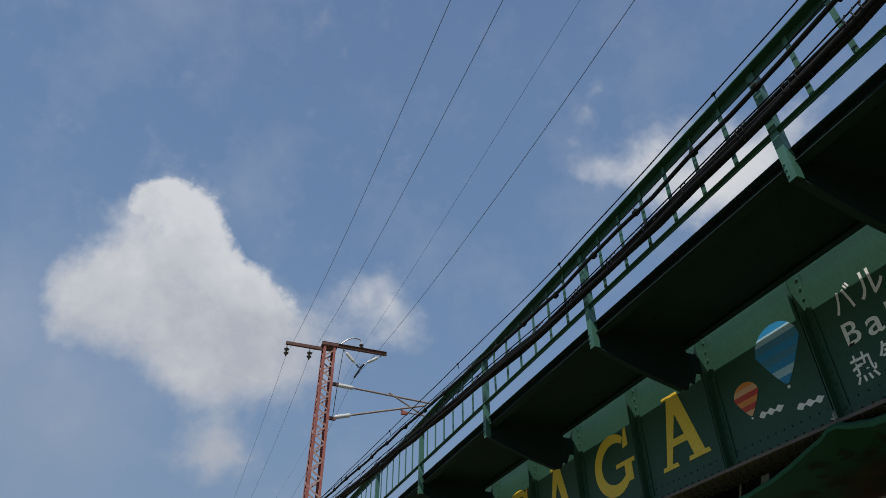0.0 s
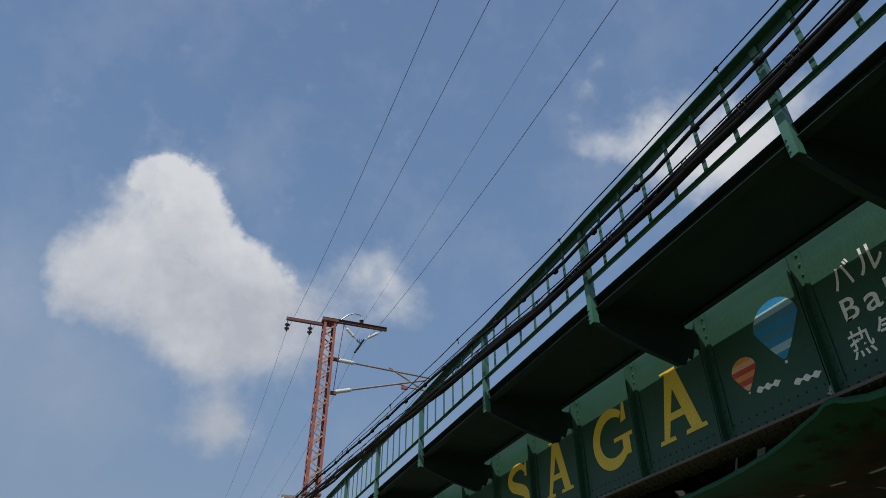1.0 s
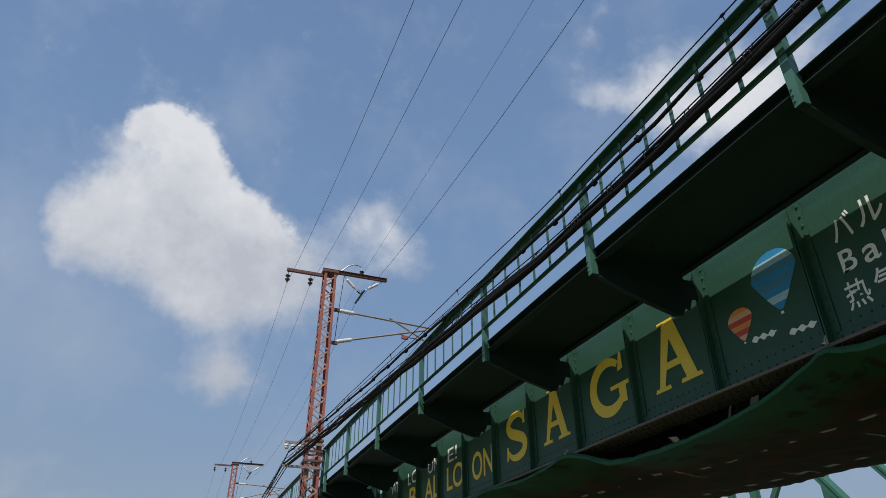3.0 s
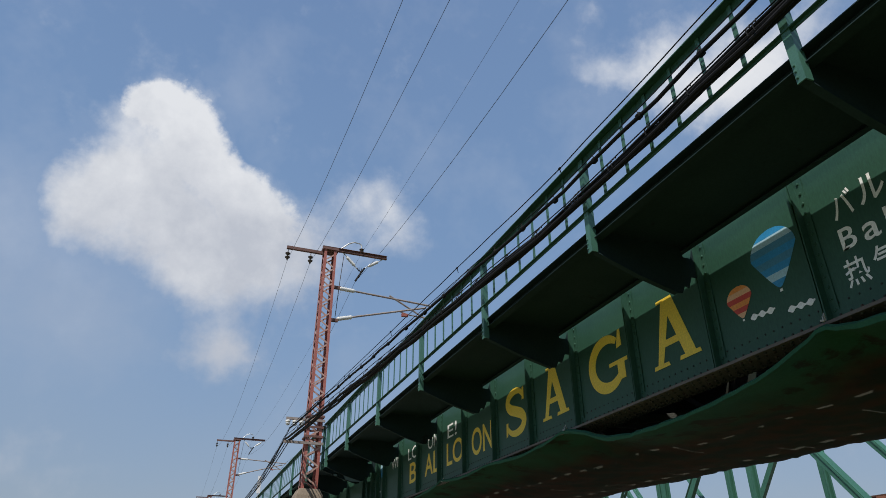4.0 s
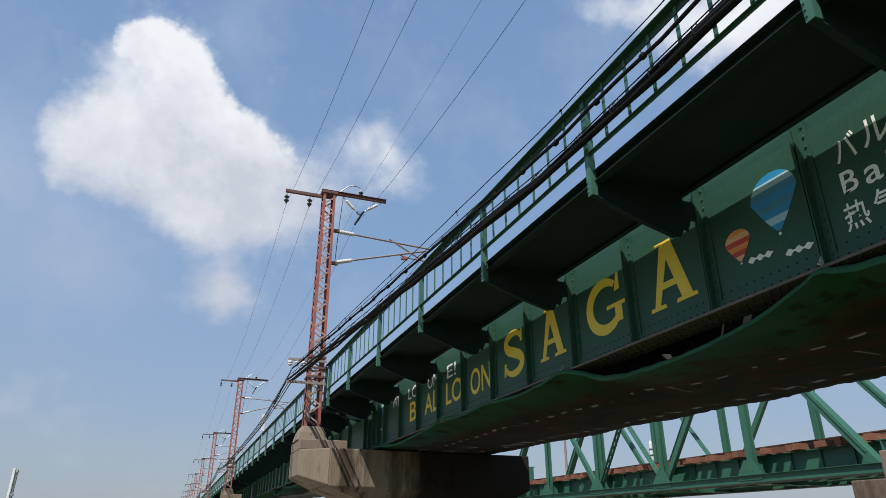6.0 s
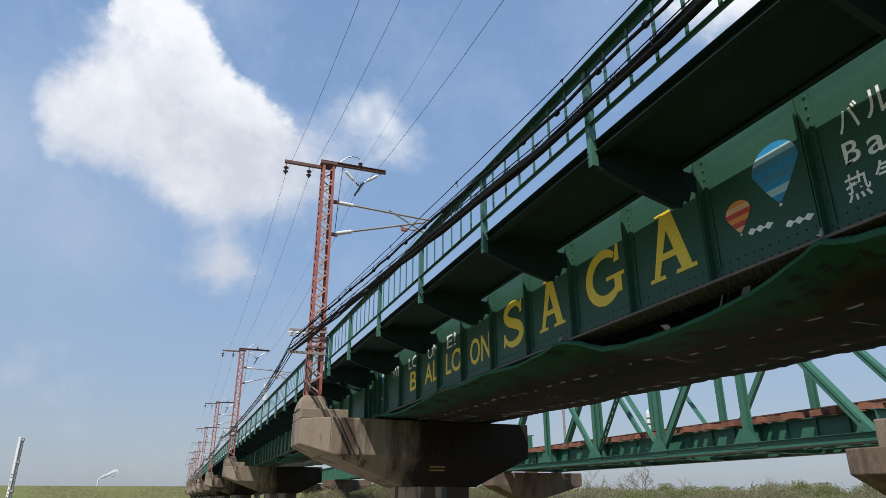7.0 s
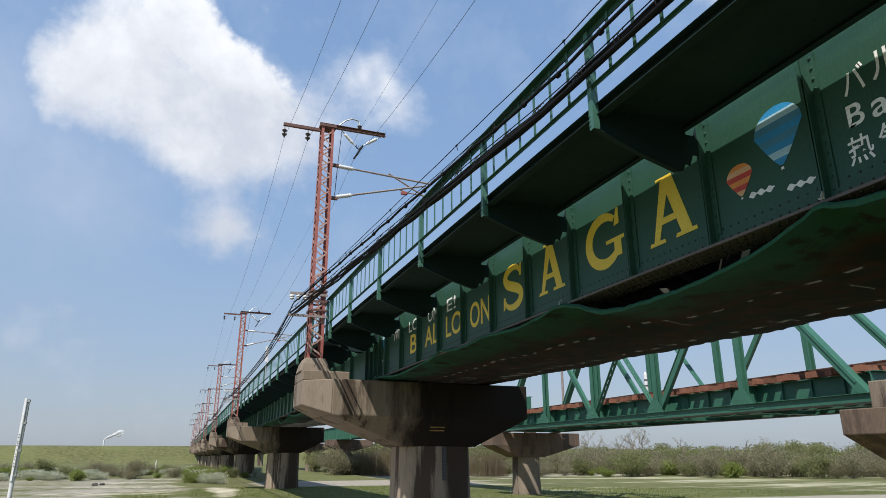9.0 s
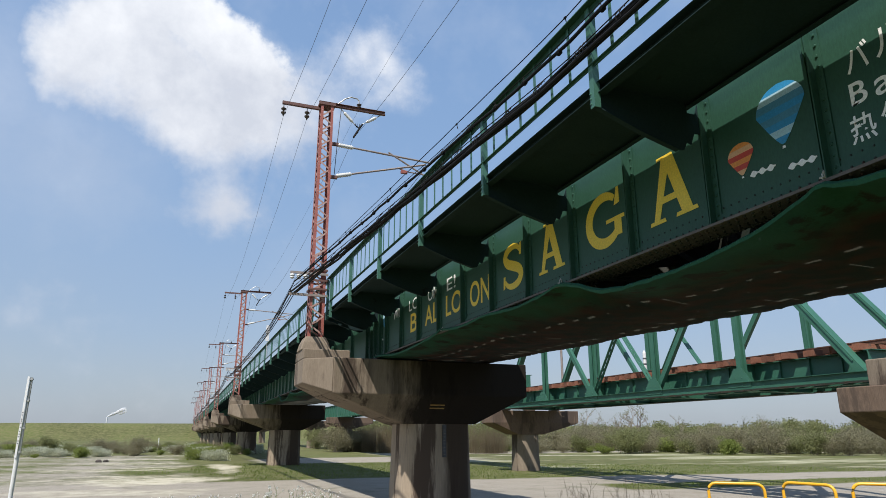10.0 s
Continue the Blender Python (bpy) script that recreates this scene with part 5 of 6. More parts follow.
def letter_s(a0, a1, z0, z1):
    w, h = a1 - a0, z1 - z0
    knots = [Vector(p) for p in ((0.86, 0.79), (0.70, 0.93), (0.47, 0.962), (0.23, 0.89), (0.15, 0.745), (0.27, 0.605), (0.52, 0.505), (0.77, 0.395),
                                 (0.86, 0.25), (0.74, 0.095), (0.48, 0.04), (0.25, 0.09), (0.10, 0.23))]
    spine = []
    for i in range(len(knots) - 1):
        p, q, r, t = knots[max(i - 1, 0)], knots[i], knots[i + 1], knots[min(i + 2, len(knots) - 1)]
        for k in range(5):
            u = k / 5
            v = 0.5 * (2 * q + (r - p) * u + (2 * p - 5 * q + 4 * r - t) * u * u + (3 * q - p - 3 * r + t) * u ** 3)
            spine.append((a0 + v.x * w, z0 + v.y * h))
    stem = 0.16 * w
    polys = [ribbon(spine, lambda u: stem * (0.6 + 0.75 * math.sin(math.pi * u) ** 1.3))]
    polys += [[p] for p in [[(a0 + 0.80 * w, z0 + 0.70 * h), (a0 + 0.89 * w, z0 + 0.70 * h), (a0 + 0.90 * w, z0 + 0.99 * h), (a0 + 0.83 * w, z0 + 0.97 * h)],
              [(a0 + 0.04 * w, z0 + 0.02 * h), (a0 + 0.12 * w, z0 + 0.05 * h), (a0 + 0.15 * w, z0 + 0.33 * h), (a0 + 0.06 * w, z0 + 0.33 * h)]]]
    return polys


painted("letter_s", letter_s(-10.86, -10.0, 4.77, 5.57), YELLOW_LETTER)
painted("letter_a", letter_a(-9.50, -8.63, 4.77, 5.60), YELLOW_LETTER)
painted("letter_g", letter_g(-7.99, -7.08, 4.77, 5.56), YELLOW_LETTER)
painted("letter_a", letter_a(-6.58, -5.67, 4.75, 5.61), YELLOW_LETTER)


def written(name, text, a0, a1, z0, z1, mat, bold=0.0):
    """A word in the built-in font, fitted between a0..a1 and z0..z1 on the girder's face."""
    cu = bpy.data.curves.new(name, "FONT")
    cu.body, cu.size, cu.offset = text, 1.0, bold
    ob = bpy.data.objects.new(name, cu)
    scene.collection.objects.link(ob)
    dg = bpy.context.evaluated_depsgraph_get()
    me = bpy.data.meshes.new_from_object(ob.evaluated_get(dg))
    bpy.data.objects.remove(ob)
    xs, ys = [v.co.x for v in me.vertices], [v.co.y for v in me.vertices]
    if not xs:
        return
    sx, sy = (a1 - a0) / (max(xs) - min(xs)), (z1 - z0) / (max(ys) - min(ys))
    x0, y0 = min(xs), min(ys)
    bm = bmesh.new()
    bm.from_mesh(me)
    for v in bm.verts:
        v.co = Vector((FACE - 0.005, -(a0 + (v.co.x - x0) * sx), z0 + (v.co.y - y0) * sy))
    bpy.data.meshes.remove(me)
    part(name, bm, mat, sign)


for text, a0, a1 in (("ON", -12.42, -11.44), ("LO", -13.82, -12.88), ("AL", -15.25, -14.33), ("B", -16.40, -15.88)):
    written("letters", text, a0, a1, 4.78 if text != "ON" else 4.74, 5.27, YELLOW_LETTER, 0.012)
for text, a0, a1 in (("E!", -13.76, -13.22), ("OM", -15.05, -14.33), ("LC", -16.55, -15.86), ("WE", -18.0, -17.28)):
    written("letters", text, a0, a1, 5.36, 5.66, WHITE_LETTER, 0.006)
for text, a0, a1, z0, z1 in (("バ", -3.66, -3.44, 5.36, 5.63), ("ル", -3.38, -3.12, 5.37, 5.64), ("B", -3.675, -3.515, 5.05, 5.27), ("a", -3.446, -3.284, 5.035, 5.20),
                             ("l", -3.215, -3.180, 5.03, 5.26), ("热", -3.73, -3.49, 4.69, 4.96), ("气", -3.44, -3.20, 4.69, 4.96)):
    written("letter", text, a0, a1, z0, z1, WHITE_LETTER, 0.010)


def balloon(name, ca, top, bottom, w, bands, lean=0.0):
    """Painted hot-air balloon: bands are materials from the top down."""
    h = top - bottom
    def half(u):  # u from 0 at the top to 1 at the basket
        return w / 2 * (math.sqrt(max(0, 1 - ((0.40 - u) / 0.40) ** 2)) if u < 0.40 else (1 - (u - 0.40) / 0.6) ** 0.85 * 0.94 + 0.06)
    n = len(bands)
    for i, mat in enumerate(bands):
        us = [i / n + k / (6 * n) for k in range(7)]
        left = [(ca - half(u) + lean * u, top - h * u) for u in us]
        right = [(ca + half(u) + lean * u, top - h * u) for u in us]
        painted(name, [[left[k], right[k], right[k + 1], left[k + 1]] for k in range(6) if half(us[k + 1]) > 0.001], mat, label="")


balloon("balloon_band", -4.41, 5.68, 5.02, 0.60, [BLUE_PAINT, PALE_BLUE, STEEL_BLUE, BLUE_PAINT, STEEL_BLUE, BLUE_PAINT, PALE_BLUE, BLUE_PAINT], -0.02)
balloon("balloon_band", -4.985, 5.26, 4.89, 0.36, [ORANGE_PAINT, PEACH_PAINT, RED_PAINT, ORANGE_PAINT, RED_PAINT, PEACH_PAINT], 0.0)
painted("basket", [[(-4.45, 4.97), (-4.41, 4.97), (-4.415, 5.0), (-4.445, 5.0)]], WHITE_LETTER)
painted("basket", [[(-5.0, 4.855), (-4.97, 4.855), (-4.972, 4.875), (-4.998, 4.875)]], WHITE_LETTER)
balloon("balloon_band", -18.92, 5.85, 5.30, 0.50, [BLUE_PAINT, PALE_BLUE, STEEL_BLUE, BLUE_PAINT], 0.0)
balloon("balloon_band", -19.35, 5.36, 5.02, 0.40, [ORANGE_PAINT, RED_PAINT, ORANGE_PAINT, RED_PAINT], 0.0)
for a0, a1, z in ((-4.89, -4.56, 4.84), (-4.42, -4.09, 4.745), (-19.2, -19.0, 4.95)):
    pts = [(a0 + (a1 - a0) * k / 24, z + 0.02 * math.sin(k / 24 * 2 * math.pi) * 0.4) for k in range(25)]
    painted("cloud_mark", ribbon(pts, lambda u: 0.045 + 0.03 * math.sin(u * 3 * 2 * math.pi - 1.2)), WHITE_LETTER)
# ---- roadside things ----
def build_barrier():
    b = thing("u_barrier", (0, 0, 0), "yellow steel hoop barrier beside the gravel road", "barrier", "yellow hoop barriers")
    w, h, r = 0.70, 0.86, 0.20
    pts = [(-w, 0, -0.15), (-w, 0, 0.3), (-w, 0, h - r)]
    pts += [(-w + r - r * math.cos(radians(a)), 0, h - r + r * math.sin(radians(a))) for a in (22, 45, 68, 90)]
    pts += [(w - r + r * math.sin(radians(a)), 0, h - r + r * math.cos(radians(a))) for a in (0, 22, 45, 68, 90)]
    pts += [(w, 0, 0.3), (w, 0, -0.15)]
    part("hoop", tube(bmesh.new(), pts, 0.041, 10), YELLOW_STEEL, b, smooth=True)
    part("cross_tube", tube(bmesh.new(), [(-w + 0.03, 0, 0.42), (w - 0.03, 0, 0.42)], 0.03, 8), YELLOW_STEEL, b, smooth=True)
    return b


bar = build_barrier()
bar.matrix_basis = pose(14.19, 14.78, 0.06, 0, 0, -43)
copy_thing(bar, pose(15.39, 13.53, 0.10, 0, 0, -80))
copy_thing(bar, pose(16.50, 12.25, 0.14, 0, 0, -49))

gp = thing("gauge_post", (-1.69, 8.84, 0), "white pole with a narrow marked board on it", "post")
gp.scale = (0.74, 0.8, 1.0)
part("pole", tube(bmesh.new(), [(0.008, 0, -0.3), (0.008, 0, 2.0)], 0.031, 12), WHITE_PLASTIC, gp, smooth=True)
board = part("board", prism(bmesh.new(), [(-0.022, -0.036), (0.008, -0.045), (0.008, -0.039), (-0.022, -0.030)], "xy", 1.95, 2.84), WHITE_PLASTIC, gp)
part("backing_rail", prism(bmesh.new(), [(0.012, -0.03), (0.042, -0.02), (0.042, 0.03), (0.036, 0.03), (0.036, -0.014), (0.012, -0.022)], "xy", 1.97, 2.83), GALV, gp, "grey steel backing rail")
for z in (2.0, 2.26, 2.56, 2.8):
    part("bracket", box(bmesh.new(), -0.02, 0.05, -0.036, 0.035, z, z + 0.02), GALV, gp)
rs = random.Random(11)
z = 2.10
while z < 2.48:
    part("writing_bar", prism(bmesh.new(), [(-0.016, -0.038), (0.002, -0.0435), (0.002, -0.0465), (-0.016, -0.041)], "xy", z, z + 0.008), DARK_MARK, board)
    z += rs.choice((0.022, 0.028, 0.045))


# ---- scrub and trees ----
def leaf(bm, p, size, rs):
    d = Vector((rs.gauss(0, 1), rs.gauss(0, 1), rs.gauss(0, 0.8))).normalized()
    s = d.orthogonal().normalized() * size * rs.uniform(0.6, 1.2)
    u = d.cross(s).normalized() * size * rs.uniform(0.4, 0.8)
    bm.faces.new([bm.verts.new(p - s), bm.verts.new(p + u), bm.verts.new(p + s), bm.verts.new(p - u)])


def build_shrub(name, seed, w, h, n, leafmat, size, label, category, stems=9):
    rs = random.Random(seed)
    sh = thing(name, (0, 0, 0), label, category, "scrub on the floodplain")
    bm, cb = bmesh.new(), bmesh.new()
    tips = []
    for _ in range(stems):
        a, lean = rs.uniform(0, 6.28), rs.uniform(0.1, 0.95)
        top = Vector((math.cos(a) * w * 0.5 * lean, math.sin(a) * w * 0.5 * lean, h * rs.uniform(0.55, 1.0) * (1 - 0.35 * lean)))
        base = Vector((math.cos(a) * 0.15 * lean, math.sin(a) * 0.15 * lean, -0.1))
        mid = base.lerp(top, 0.5) + Vector((rs.gauss(0, 0.1), rs.gauss(0, 0.1), 0.1 * h))
        tube(bm, [base, mid, top], 0.03, 4, 0.008)
        tips += [(mid, 0.28), (top, 0.24), (mid.lerp(top, 0.5), 0.3), (base.lerp(mid, 0.6), 0.25)]
        for _ in range(3):
            q = mid.lerp(top, rs.random()) + Vector((rs.gauss(0, 0.25) * w * 0.4, rs.gauss(0, 0.25) * w * 0.4, rs.gauss(0, 0.12) * h))
            tube(bm, [mid.lerp(top, 0.3), q], 0.012, 3, 0.004)
            tips.append((q, 0.2))
    for _ in range(n):
        c, r = rs.choice(tips)
        p = c + Vector((rs.gauss(0, 1), rs.gauss(0, 1), rs.gauss(0, 0.8))) * r * w * 0.33
        if p.z > h * 0.98 or p.z < 0.02:
            p.z = h * rs.uniform(0.1, 0.85)
            p.x, p.y = p.x * 0.8, p.y * 0.8
        leaf(cb, p, size, rs)
    part("wood", bm, BARK, sh)
    me = bpy.data.meshes.new("crown")
    cb.to_mesh(me)
    cb.free()
    me.materials.append(leafmat)
    part("crown", me, leafmat, sh)
    return sh


def build_bare_tree(seed, h, leafmat, n_leaf):
    rs = random.Random(seed)
    tr = thing("bare_tree", (0, 0, 0), "nearly bare spring tree with fine grey twigs", "tree", "thin trees behind the scrub")
    bm, cb = bmesh.new(), bmesh.new()
    def grow(p, d, length, r, depth):
        q = p + d * length * 0.5 + Vector((rs.gauss(0, 0.06), rs.gauss(0, 0.06), 0)) * length
        e = p + d * length
        tube(bm, [p, q, e], r, 5 if depth < 2 else 3, r * 0.55)
        if depth >= 4:
            for _ in range(n_leaf):
                leaf(cb, e + Vector((rs.gauss(0, 0.12), rs.gauss(0, 0.12), rs.gauss(0, 0.1))), 0.05, rs)
            return
        for _ in range(rs.choice((2, 3, 3))):
            nd = (d + Vector((rs.gauss(0, 0.5), rs.gauss(0, 0.5), rs.uniform(-0.1, 0.35)))).normalized()
            grow(p.lerp(e, rs.uniform(0.6, 1.0)), nd, length * rs.uniform(0.6, 0.8), r * 0.6, depth + 1)
    grow(Vector((0, 0, -0.1)), Vector((0, 0, 1)), h * 0.36, h * 0.018, 0)
    part("trunk", bm, BARK, tr)
    me = bpy.data.meshes.new("leaves")
    cb.to_mesh(me)
    cb.free()
    me.materials.append(leafmat)
    part("crown", me, leafmat, tr)
    return tr


KINDS = {
    "green": [build_shrub("shrub", 21 + i, 4.2, 2.6, 4200, LEAF, 0.088, "dense green floodplain shrub", "shrub") for i in range(3)],
    "grey": [build_shrub("shrub", 31 + i, 4.6, 2.9, 4200, LEAF_GREY, 0.075, "tangled grey-brown withered shrub", "shrub", 16) for i in range(3)],
    "pale": [build_shrub("shrub", 41 + i, 3.4, 1.3, 3400, LEAF_PALE, 0.075, "low shrub with pale blossom", "shrub") for i in range(2)],
    "bright": [build_shrub("shrub", 51 + i, 3.2, 1.5, 3200, LEAF_BRIGHT, 0.085, "low fresh green shrub", "shrub") for i in range(2)],
}
TREES = [build_bare_tree(61 + i, 5.6 + 0.6 * i, LEAF if i != 1 else LEAF_BRIGHT, 3 + 3 * i) for i in range(3)]
USED = set()


def plant(ob, x, y, s, turn):
    m = pose(x, y, float(ground_height(np.array(x), np.array(y))) - 0.02, 0, 0, turn) @ Matrix.Diagonal((s, s, s, 1))
    if ob not in USED:
        USED.add(ob)
        ob.matrix_basis = m
    else:
        c = copy_thing(ob, pose(0, 0, 0))
        c.matrix_basis = m


def ray_place(az, dist):
    a = radians(az)
    return dist * math.sin(a), dist * math.cos(a)


rs = random.Random(77)
# thick scrub beyond the second bridge
for i in range(84):
    az = 24.5 + 33 * (i + rs.random()) / 84
    x, y = ray_place(az, rs.uniform(84, 106))
    kind = rs.choice(("grey", "grey", "grey", "green", "bright") if az > 33 else ("green", "bright", "bright", "grey"))
    plant(rs.choice(KINDS[kind]), x, y, rs.choice((0.6, 0.8, 0.95, 1.1, 1.3)) * rs.uniform(0.85, 1.1), rs.uniform(0, 360))
# far belt of green behind it
for i in range(62):
    az = 14 + 48 * (i + rs.random()) / 62
    x, y = ray_place(az, rs.uniform(118, 165))
    plant(rs.choice(KINDS[rs.choice(("green", "green", "bright"))]), x, y, rs.uniform(1.3, 2.2), rs.uniform(0, 360))
# scrub seen between the piers
for i in range(26):
    az = 10.5 + 14 * (i + rs.random()) / 26
    x, y = ray_place(az, rs.uniform(88, 112))
    plant(rs.choice(KINDS[rs.choice(("grey", "grey", "green", "pale"))]), x, y, rs.uniform(0.8, 1.3), rs.uniform(0, 360))
# pale blossom along the foot of the dike
for i in range(108):
    az = -16 + 22 * (i + rs.random()) / 108
    x, y = ray_place(az, rs.uniform(78, 112))
    plant(rs.choice(KINDS[rs.choice(("pale", "pale", "pale", "bright", "grey", "green"))]), x, y, rs.uniform(0.35, 0.75) * rs.choice((0.75, 1.0, 1.15)), rs.uniform(0, 360))
for i in range(14):
    x, y = 1.5 + 2.0 * rs.random(), 62 + 34 * (i + rs.random()) / 14
    plant(rs.choice(KINDS[rs.choice(("pale", "pale", "bright"))]), x, y, rs.uniform(0.6, 0.9), rs.uniform(0, 360))
for az, d, s in ((36.6, 102, 1.0), (40.2, 104, 0.8), (43.0, 108, 0.85), (47.6, 110, 0.75), (54.5, 112, 0.8), (37.0, 100, 1.15), (44.5, 96, 0.85), (50.5, 100, 0.75), (52.5, 98, 0.8), (46.2, 104, 0.8), (38.4, 106, 0.9), (41.5, 110, 0.8), (56.8, 110, 0.7), (29.6, 108, 1.1), (31.4, 104, 1.25), (33.0, 106, 1.0), (34.4, 108, 1.1), (35.6, 104, 0.9)):
    x, y = ray_place(az, d)
    plant(rs.choice(TREES), x, y, s, rs.uniform(0, 360))


# ---- grass and weeds ----
def build_grass():
    rs = np.random.RandomState(3)
    n = 100000
    az = np.radians(rs.uniform(-14, 58, n))
    d = 19 + 36 * rs.rand(n) ** 1.25
    x, y = d * np.sin(az), d * np.cos(az)
    g, s, b = cover(x, y)
    keep = (g + 0.8 * s < 0.35 + 0.15 * rs.rand(n))
    x, y = x[keep], y[keep]
    z = ground_height(x, y)
    n = len(x)
    h = (0.035 + 0.075 * rs.rand(n) ** 2) * (1 + 0.5 * wavy(x, y, 2.0, 1.0))
    a = rs.uniform(0, 6.28, n)
    w = 0.012 + 0.02 * rs.rand(n)
    lean = rs.normal(0, 0.4, (n, 2)) * h[:, None]
    v = np.empty((n, 3, 3))
    v[:, 0] = np.stack([x - np.cos(a) * w, y - np.sin(a) * w, z - 0.02], -1)
    v[:, 1] = np.stack([x + np.cos(a) * w, y + np.sin(a) * w, z - 0.02], -1)
    v[:, 2] = np.stack([x + lean[:, 0], y + lean[:, 1], z + h], -1)
    me = bpy.data.meshes.new("grass")
    me.vertices.add(3 * n), me.loops.add(3 * n), me.polygons.add(n)
    me.vertices.foreach_set("co", v.reshape(-1))
    me.loops.foreach_set("vertex_index", np.arange(3 * n))
    me.polygons.foreach_set("loop_start", np.arange(0, 3 * n, 3))
    me.update()
    me.materials.append(GRASS)
    tagged(new("grass", me), "short green grass round the piers and tracks", "grass", kind="stuff")


build_grass()


def build_weeds(name, seed, n, h, r, head, label, bare=False):
    """A clump of thin branching stalks with small heads."""
    rs = random.Random(seed)
    w = thing(name, (0, 0, 0), label, "weed", "weeds by the track")
    bm, hb = bmesh.new(), bmesh.new()
    for _ in range(n):
        a, d = rs.uniform(0, 6.28), r * math.sqrt(rs.random())
        base = Vector((d * math.cos(a), d * math.sin(a), -0.05))
        top = base + Vector((rs.gauss(0, 0.14), rs.gauss(0, 0.14), h * rs.uniform(0.55, 1.0)))
        tube(bm, [base, base.lerp(top, 0.5) + Vector((rs.gauss(0, 0.03), rs.gauss(0, 0.03), 0)), top], 0.0055 + 0.006 * (h > 3), 3, 0.003)
        for _ in range(rs.randint(2, 4)):
            p = base.lerp(top, rs.uniform(0.5, 0.95))
            q = p + Vector((rs.gauss(0, 0.12), rs.gauss(0, 0.12), rs.uniform(0.06, 0.22)))
            tube(bm, [p, q], 0.004, 3, 0.002)
            if not bare and rs.random() < 0.6:
                for _ in range(3):
                    leaf(hb, q + Vector((rs.gauss(0, 0.012), rs.gauss(0, 0.012), rs.gauss(0, 0.012))), head, rs)
        if not bare:
            for _ in range(4):
                leaf(hb, top + Vector((rs.gauss(0, 0.015), rs.gauss(0, 0.015), rs.gauss(0, 0.015))), head, rs)
    part("tuft", bm, STRAW if bare else GRASS, w)
    if not bare:
        me = bpy.data.meshes.new("heads")
        hb.to_mesh(me)
        me.materials.append(PETAL)
        part("bloom", me, PETAL, w, "small white flower heads")
    hb.free()
    return w


white = build_weeds("flowering_weed", 91, 26, 0.9, 0.7, 0.028, "tall weed with small white flower heads")
dry = build_weeds("dry_weed", 92, 24, 1.25, 0.9, 0.0, "dry branching brown weed stalks", True)
for i, (az, d, s) in enumerate(((8.8, 17.0, 1.15), (-7.2, 17.5, 0.85), (-3.8, 18.2, 0.8), (2.0, 17.8, 0.9), (5.0, 18.5, 0.85), (-0.8, 18.8, 0.8), (11.2, 19.0, 0.9), (-10.5, 18.0, 0.7))):
    x, y = ray_place(az, d)
    m = pose(x, y, 0.0, 0, 0, 50 * i) @ Matrix.Diagonal((s, s, s, 1))
    (white if i == 0 else copy_thing(white, pose(0, 0, 0))).matrix_basis = m
for i, (az, d, s) in enumerate(((34.2, 17.0, 1.0), (31.5, 18.0, 0.8), (36.8, 18.5, 0.8))):
    x, y = ray_place(az, d)
    m = pose(x, y, 0.0, 0, 0, 50 * i) @ Matrix.Diagonal((s, s, s, 1))
    (dry if i == 0 else copy_thing(dry, pose(0, 0, 0))).matrix_basis = m

reed = build_weeds("dry_reeds", 93, 420, 3.6, 2.0, 0.0, "tall clump of dry straw-brown reeds", True)
for i, (az, d, s) in enumerate(((24.4, 84, 1.0), (25.3, 85, 0.85), (16.9, 86, 1.0), (15.6, 88, 1.1), (17.9, 90, 1.15), (14.4, 92, 1.0), (13.2, 95, 1.05))):
    x, y = ray_place(az, d)
    m = pose(x, y, 0.0, 0, 0, 50 * i) @ Matrix.Diagonal((s, s, s, 1))
    (reed if i == 0 else copy_thing(reed, pose(0, 0, 0))).matrix_basis = m

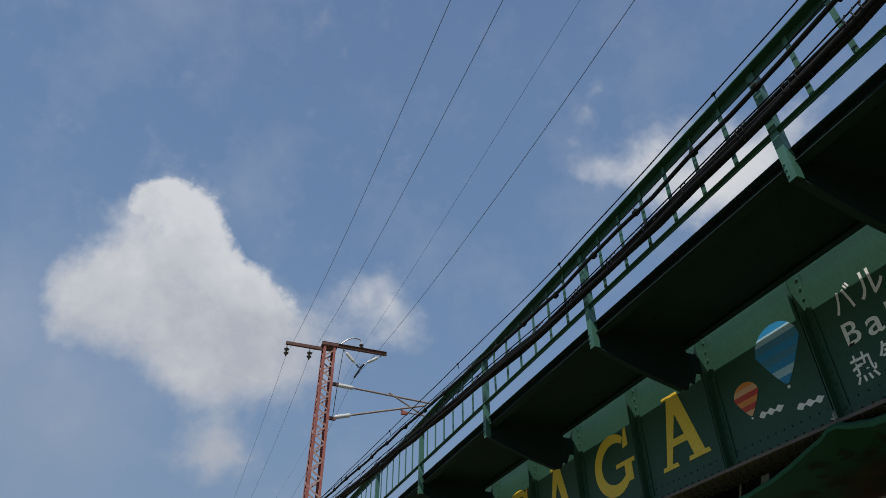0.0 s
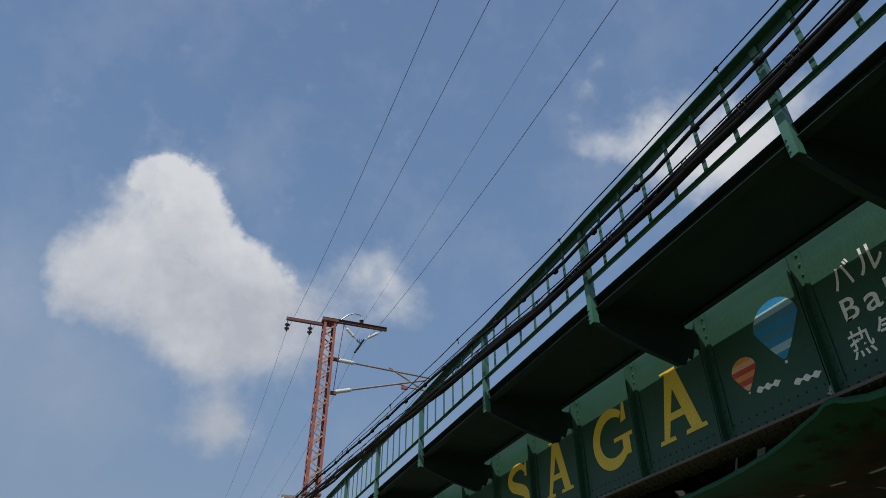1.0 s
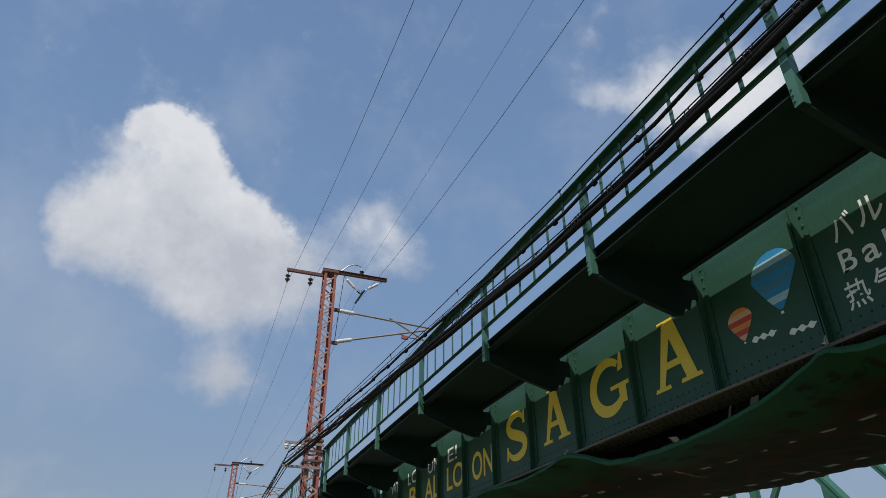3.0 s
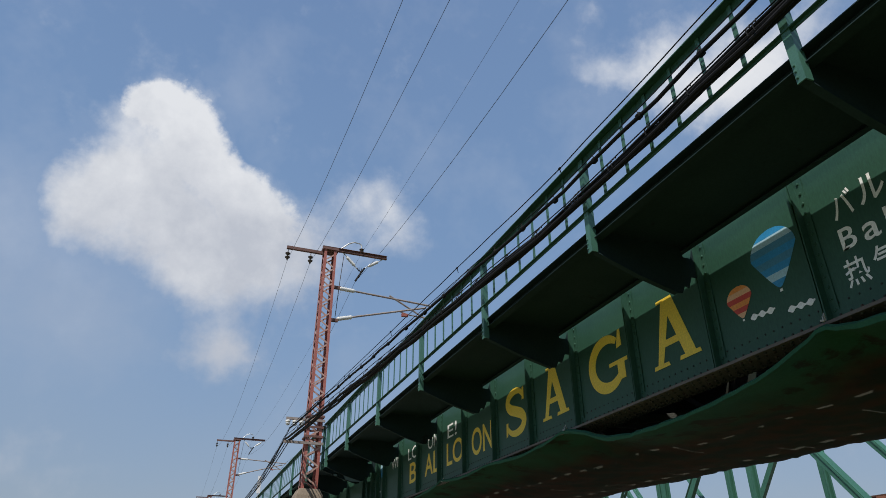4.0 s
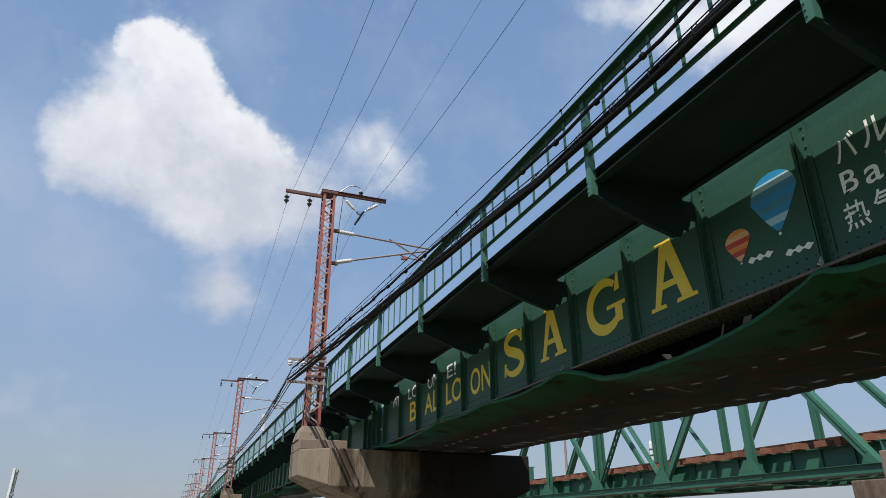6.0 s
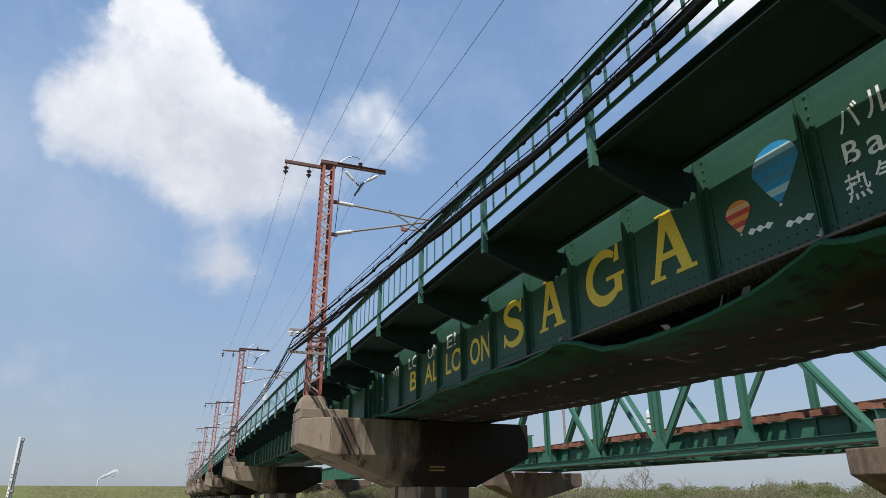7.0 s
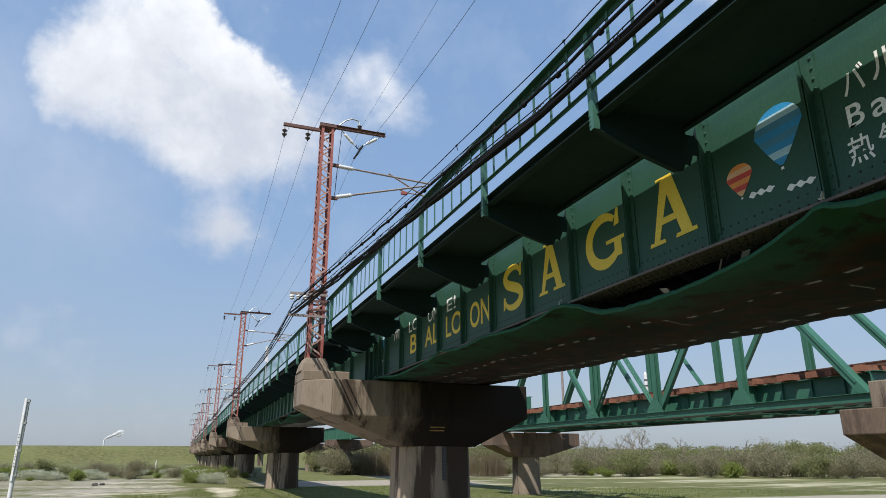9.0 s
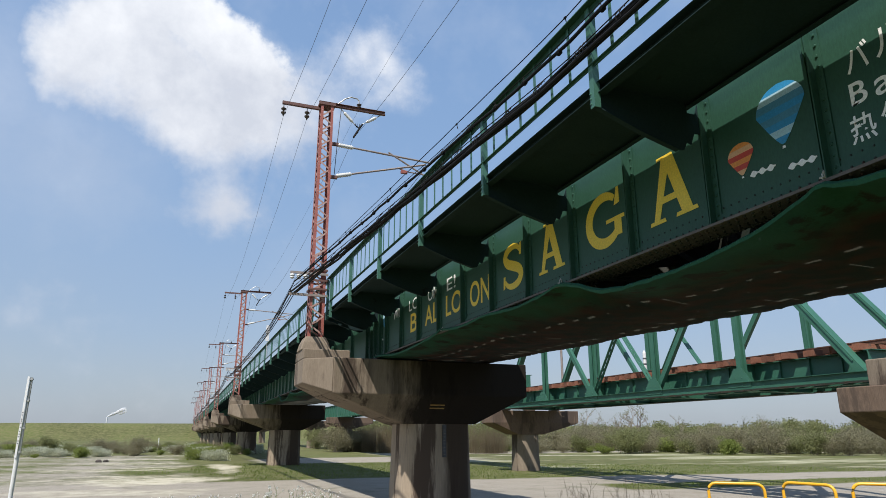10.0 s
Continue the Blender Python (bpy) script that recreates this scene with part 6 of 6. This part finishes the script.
# ---- far away ----
st = thing("smokestack", (*ray_place(-5.4, 1900), 0), "slender pale smokestack trailing white steam", "chimney")
part("stack", tube(bmesh.new(), [(0, 0, -5), (0, 0, 44)], 2.2, 12, 1.6), STACK, st)
rs = random.Random(8)
bm = bmesh.new()
STEAM = material("white_steam", (0.85, 0.86, 0.88), (0.9, 0.9, 0.92), 1.0, scale=0.1, grain=0.6, bump=0.0)
thin_out(STEAM, 0.7)
for k in range(46):
    u = k / 46
    c = Vector((1 + 36 * u, 0, 45 + 17 * u ** 0.8)) + Vector((rs.gauss(0, 0.6), rs.gauss(0, 1), rs.gauss(0, 0.4 + 2.2 * u)))
    m = Matrix.Translation(c) @ Matrix.Rotation(radians(-24), 4, "Y") @ Matrix.Diagonal((4 + 4 * u, 2, 1.6 + 2.6 * u, 1))
    bmesh.ops.create_icosphere(bm, subdivisions=2, radius=rs.uniform(0.6, 1.1), matrix=m)
part("steam", bm, STEAM, st, "white steam plume", smooth=True)
pst = thing("marker_stake", (*ray_place(-0.4 - 1.2, 118), 0), "pale painted stake on the floodplain", "stake")
part("stake", box(bmesh.new(), -0.06, 0.06, -0.06, 0.06, -0.2, 1.7), WHITE_PLASTIC, pst)

# two dark stones at the edge of the gravel
rs = random.Random(19)
for i, (az, d, s) in enumerate(((-5.55, 63.0, 0.26), (-5.1, 63.5, 0.22))):
    bm = bmesh.new()
    bmesh.ops.create_icosphere(bm, subdivisions=2, radius=1.0)
    for v in bm.verts:
        v.co *= 1 + 0.35 * noise.noise(v.co * 1.4 + Vector((i * 5, 0, 0)))
        v.co.z *= 0.55
    stone = new("boulder", finish(bm, "boulder", BASALT))
    x, y = ray_place(az, d)
    stone.matrix_basis = pose(x, y, 0.08, 0, 0, 40 * i) @ Matrix.Diagonal((s, s, s, 1))
    tagged(stone, "dark weathered boulder at the edge of the gravel", "boulder", "boulders by the gravel")

# a slim pole on the far side of the second bridge
pole = thing("line_pole", (TX1 + 0.55, 37.6, 0), "slim grey steel pole bracketed to the truss", "pole")
part("shaft", tube(bmesh.new(), [(0, 0, 3.75), (0, 0, 6), (0, 0, 8.7)], 0.085, 12, 0.07), TUBE, pole, smooth=True)
for z in (3.85, 4.15):
    part("bracket", box(bmesh.new(), -0.385, -0.02, -0.05, 0.05, z, z + 0.06), GREEN_TRUSS, pole)
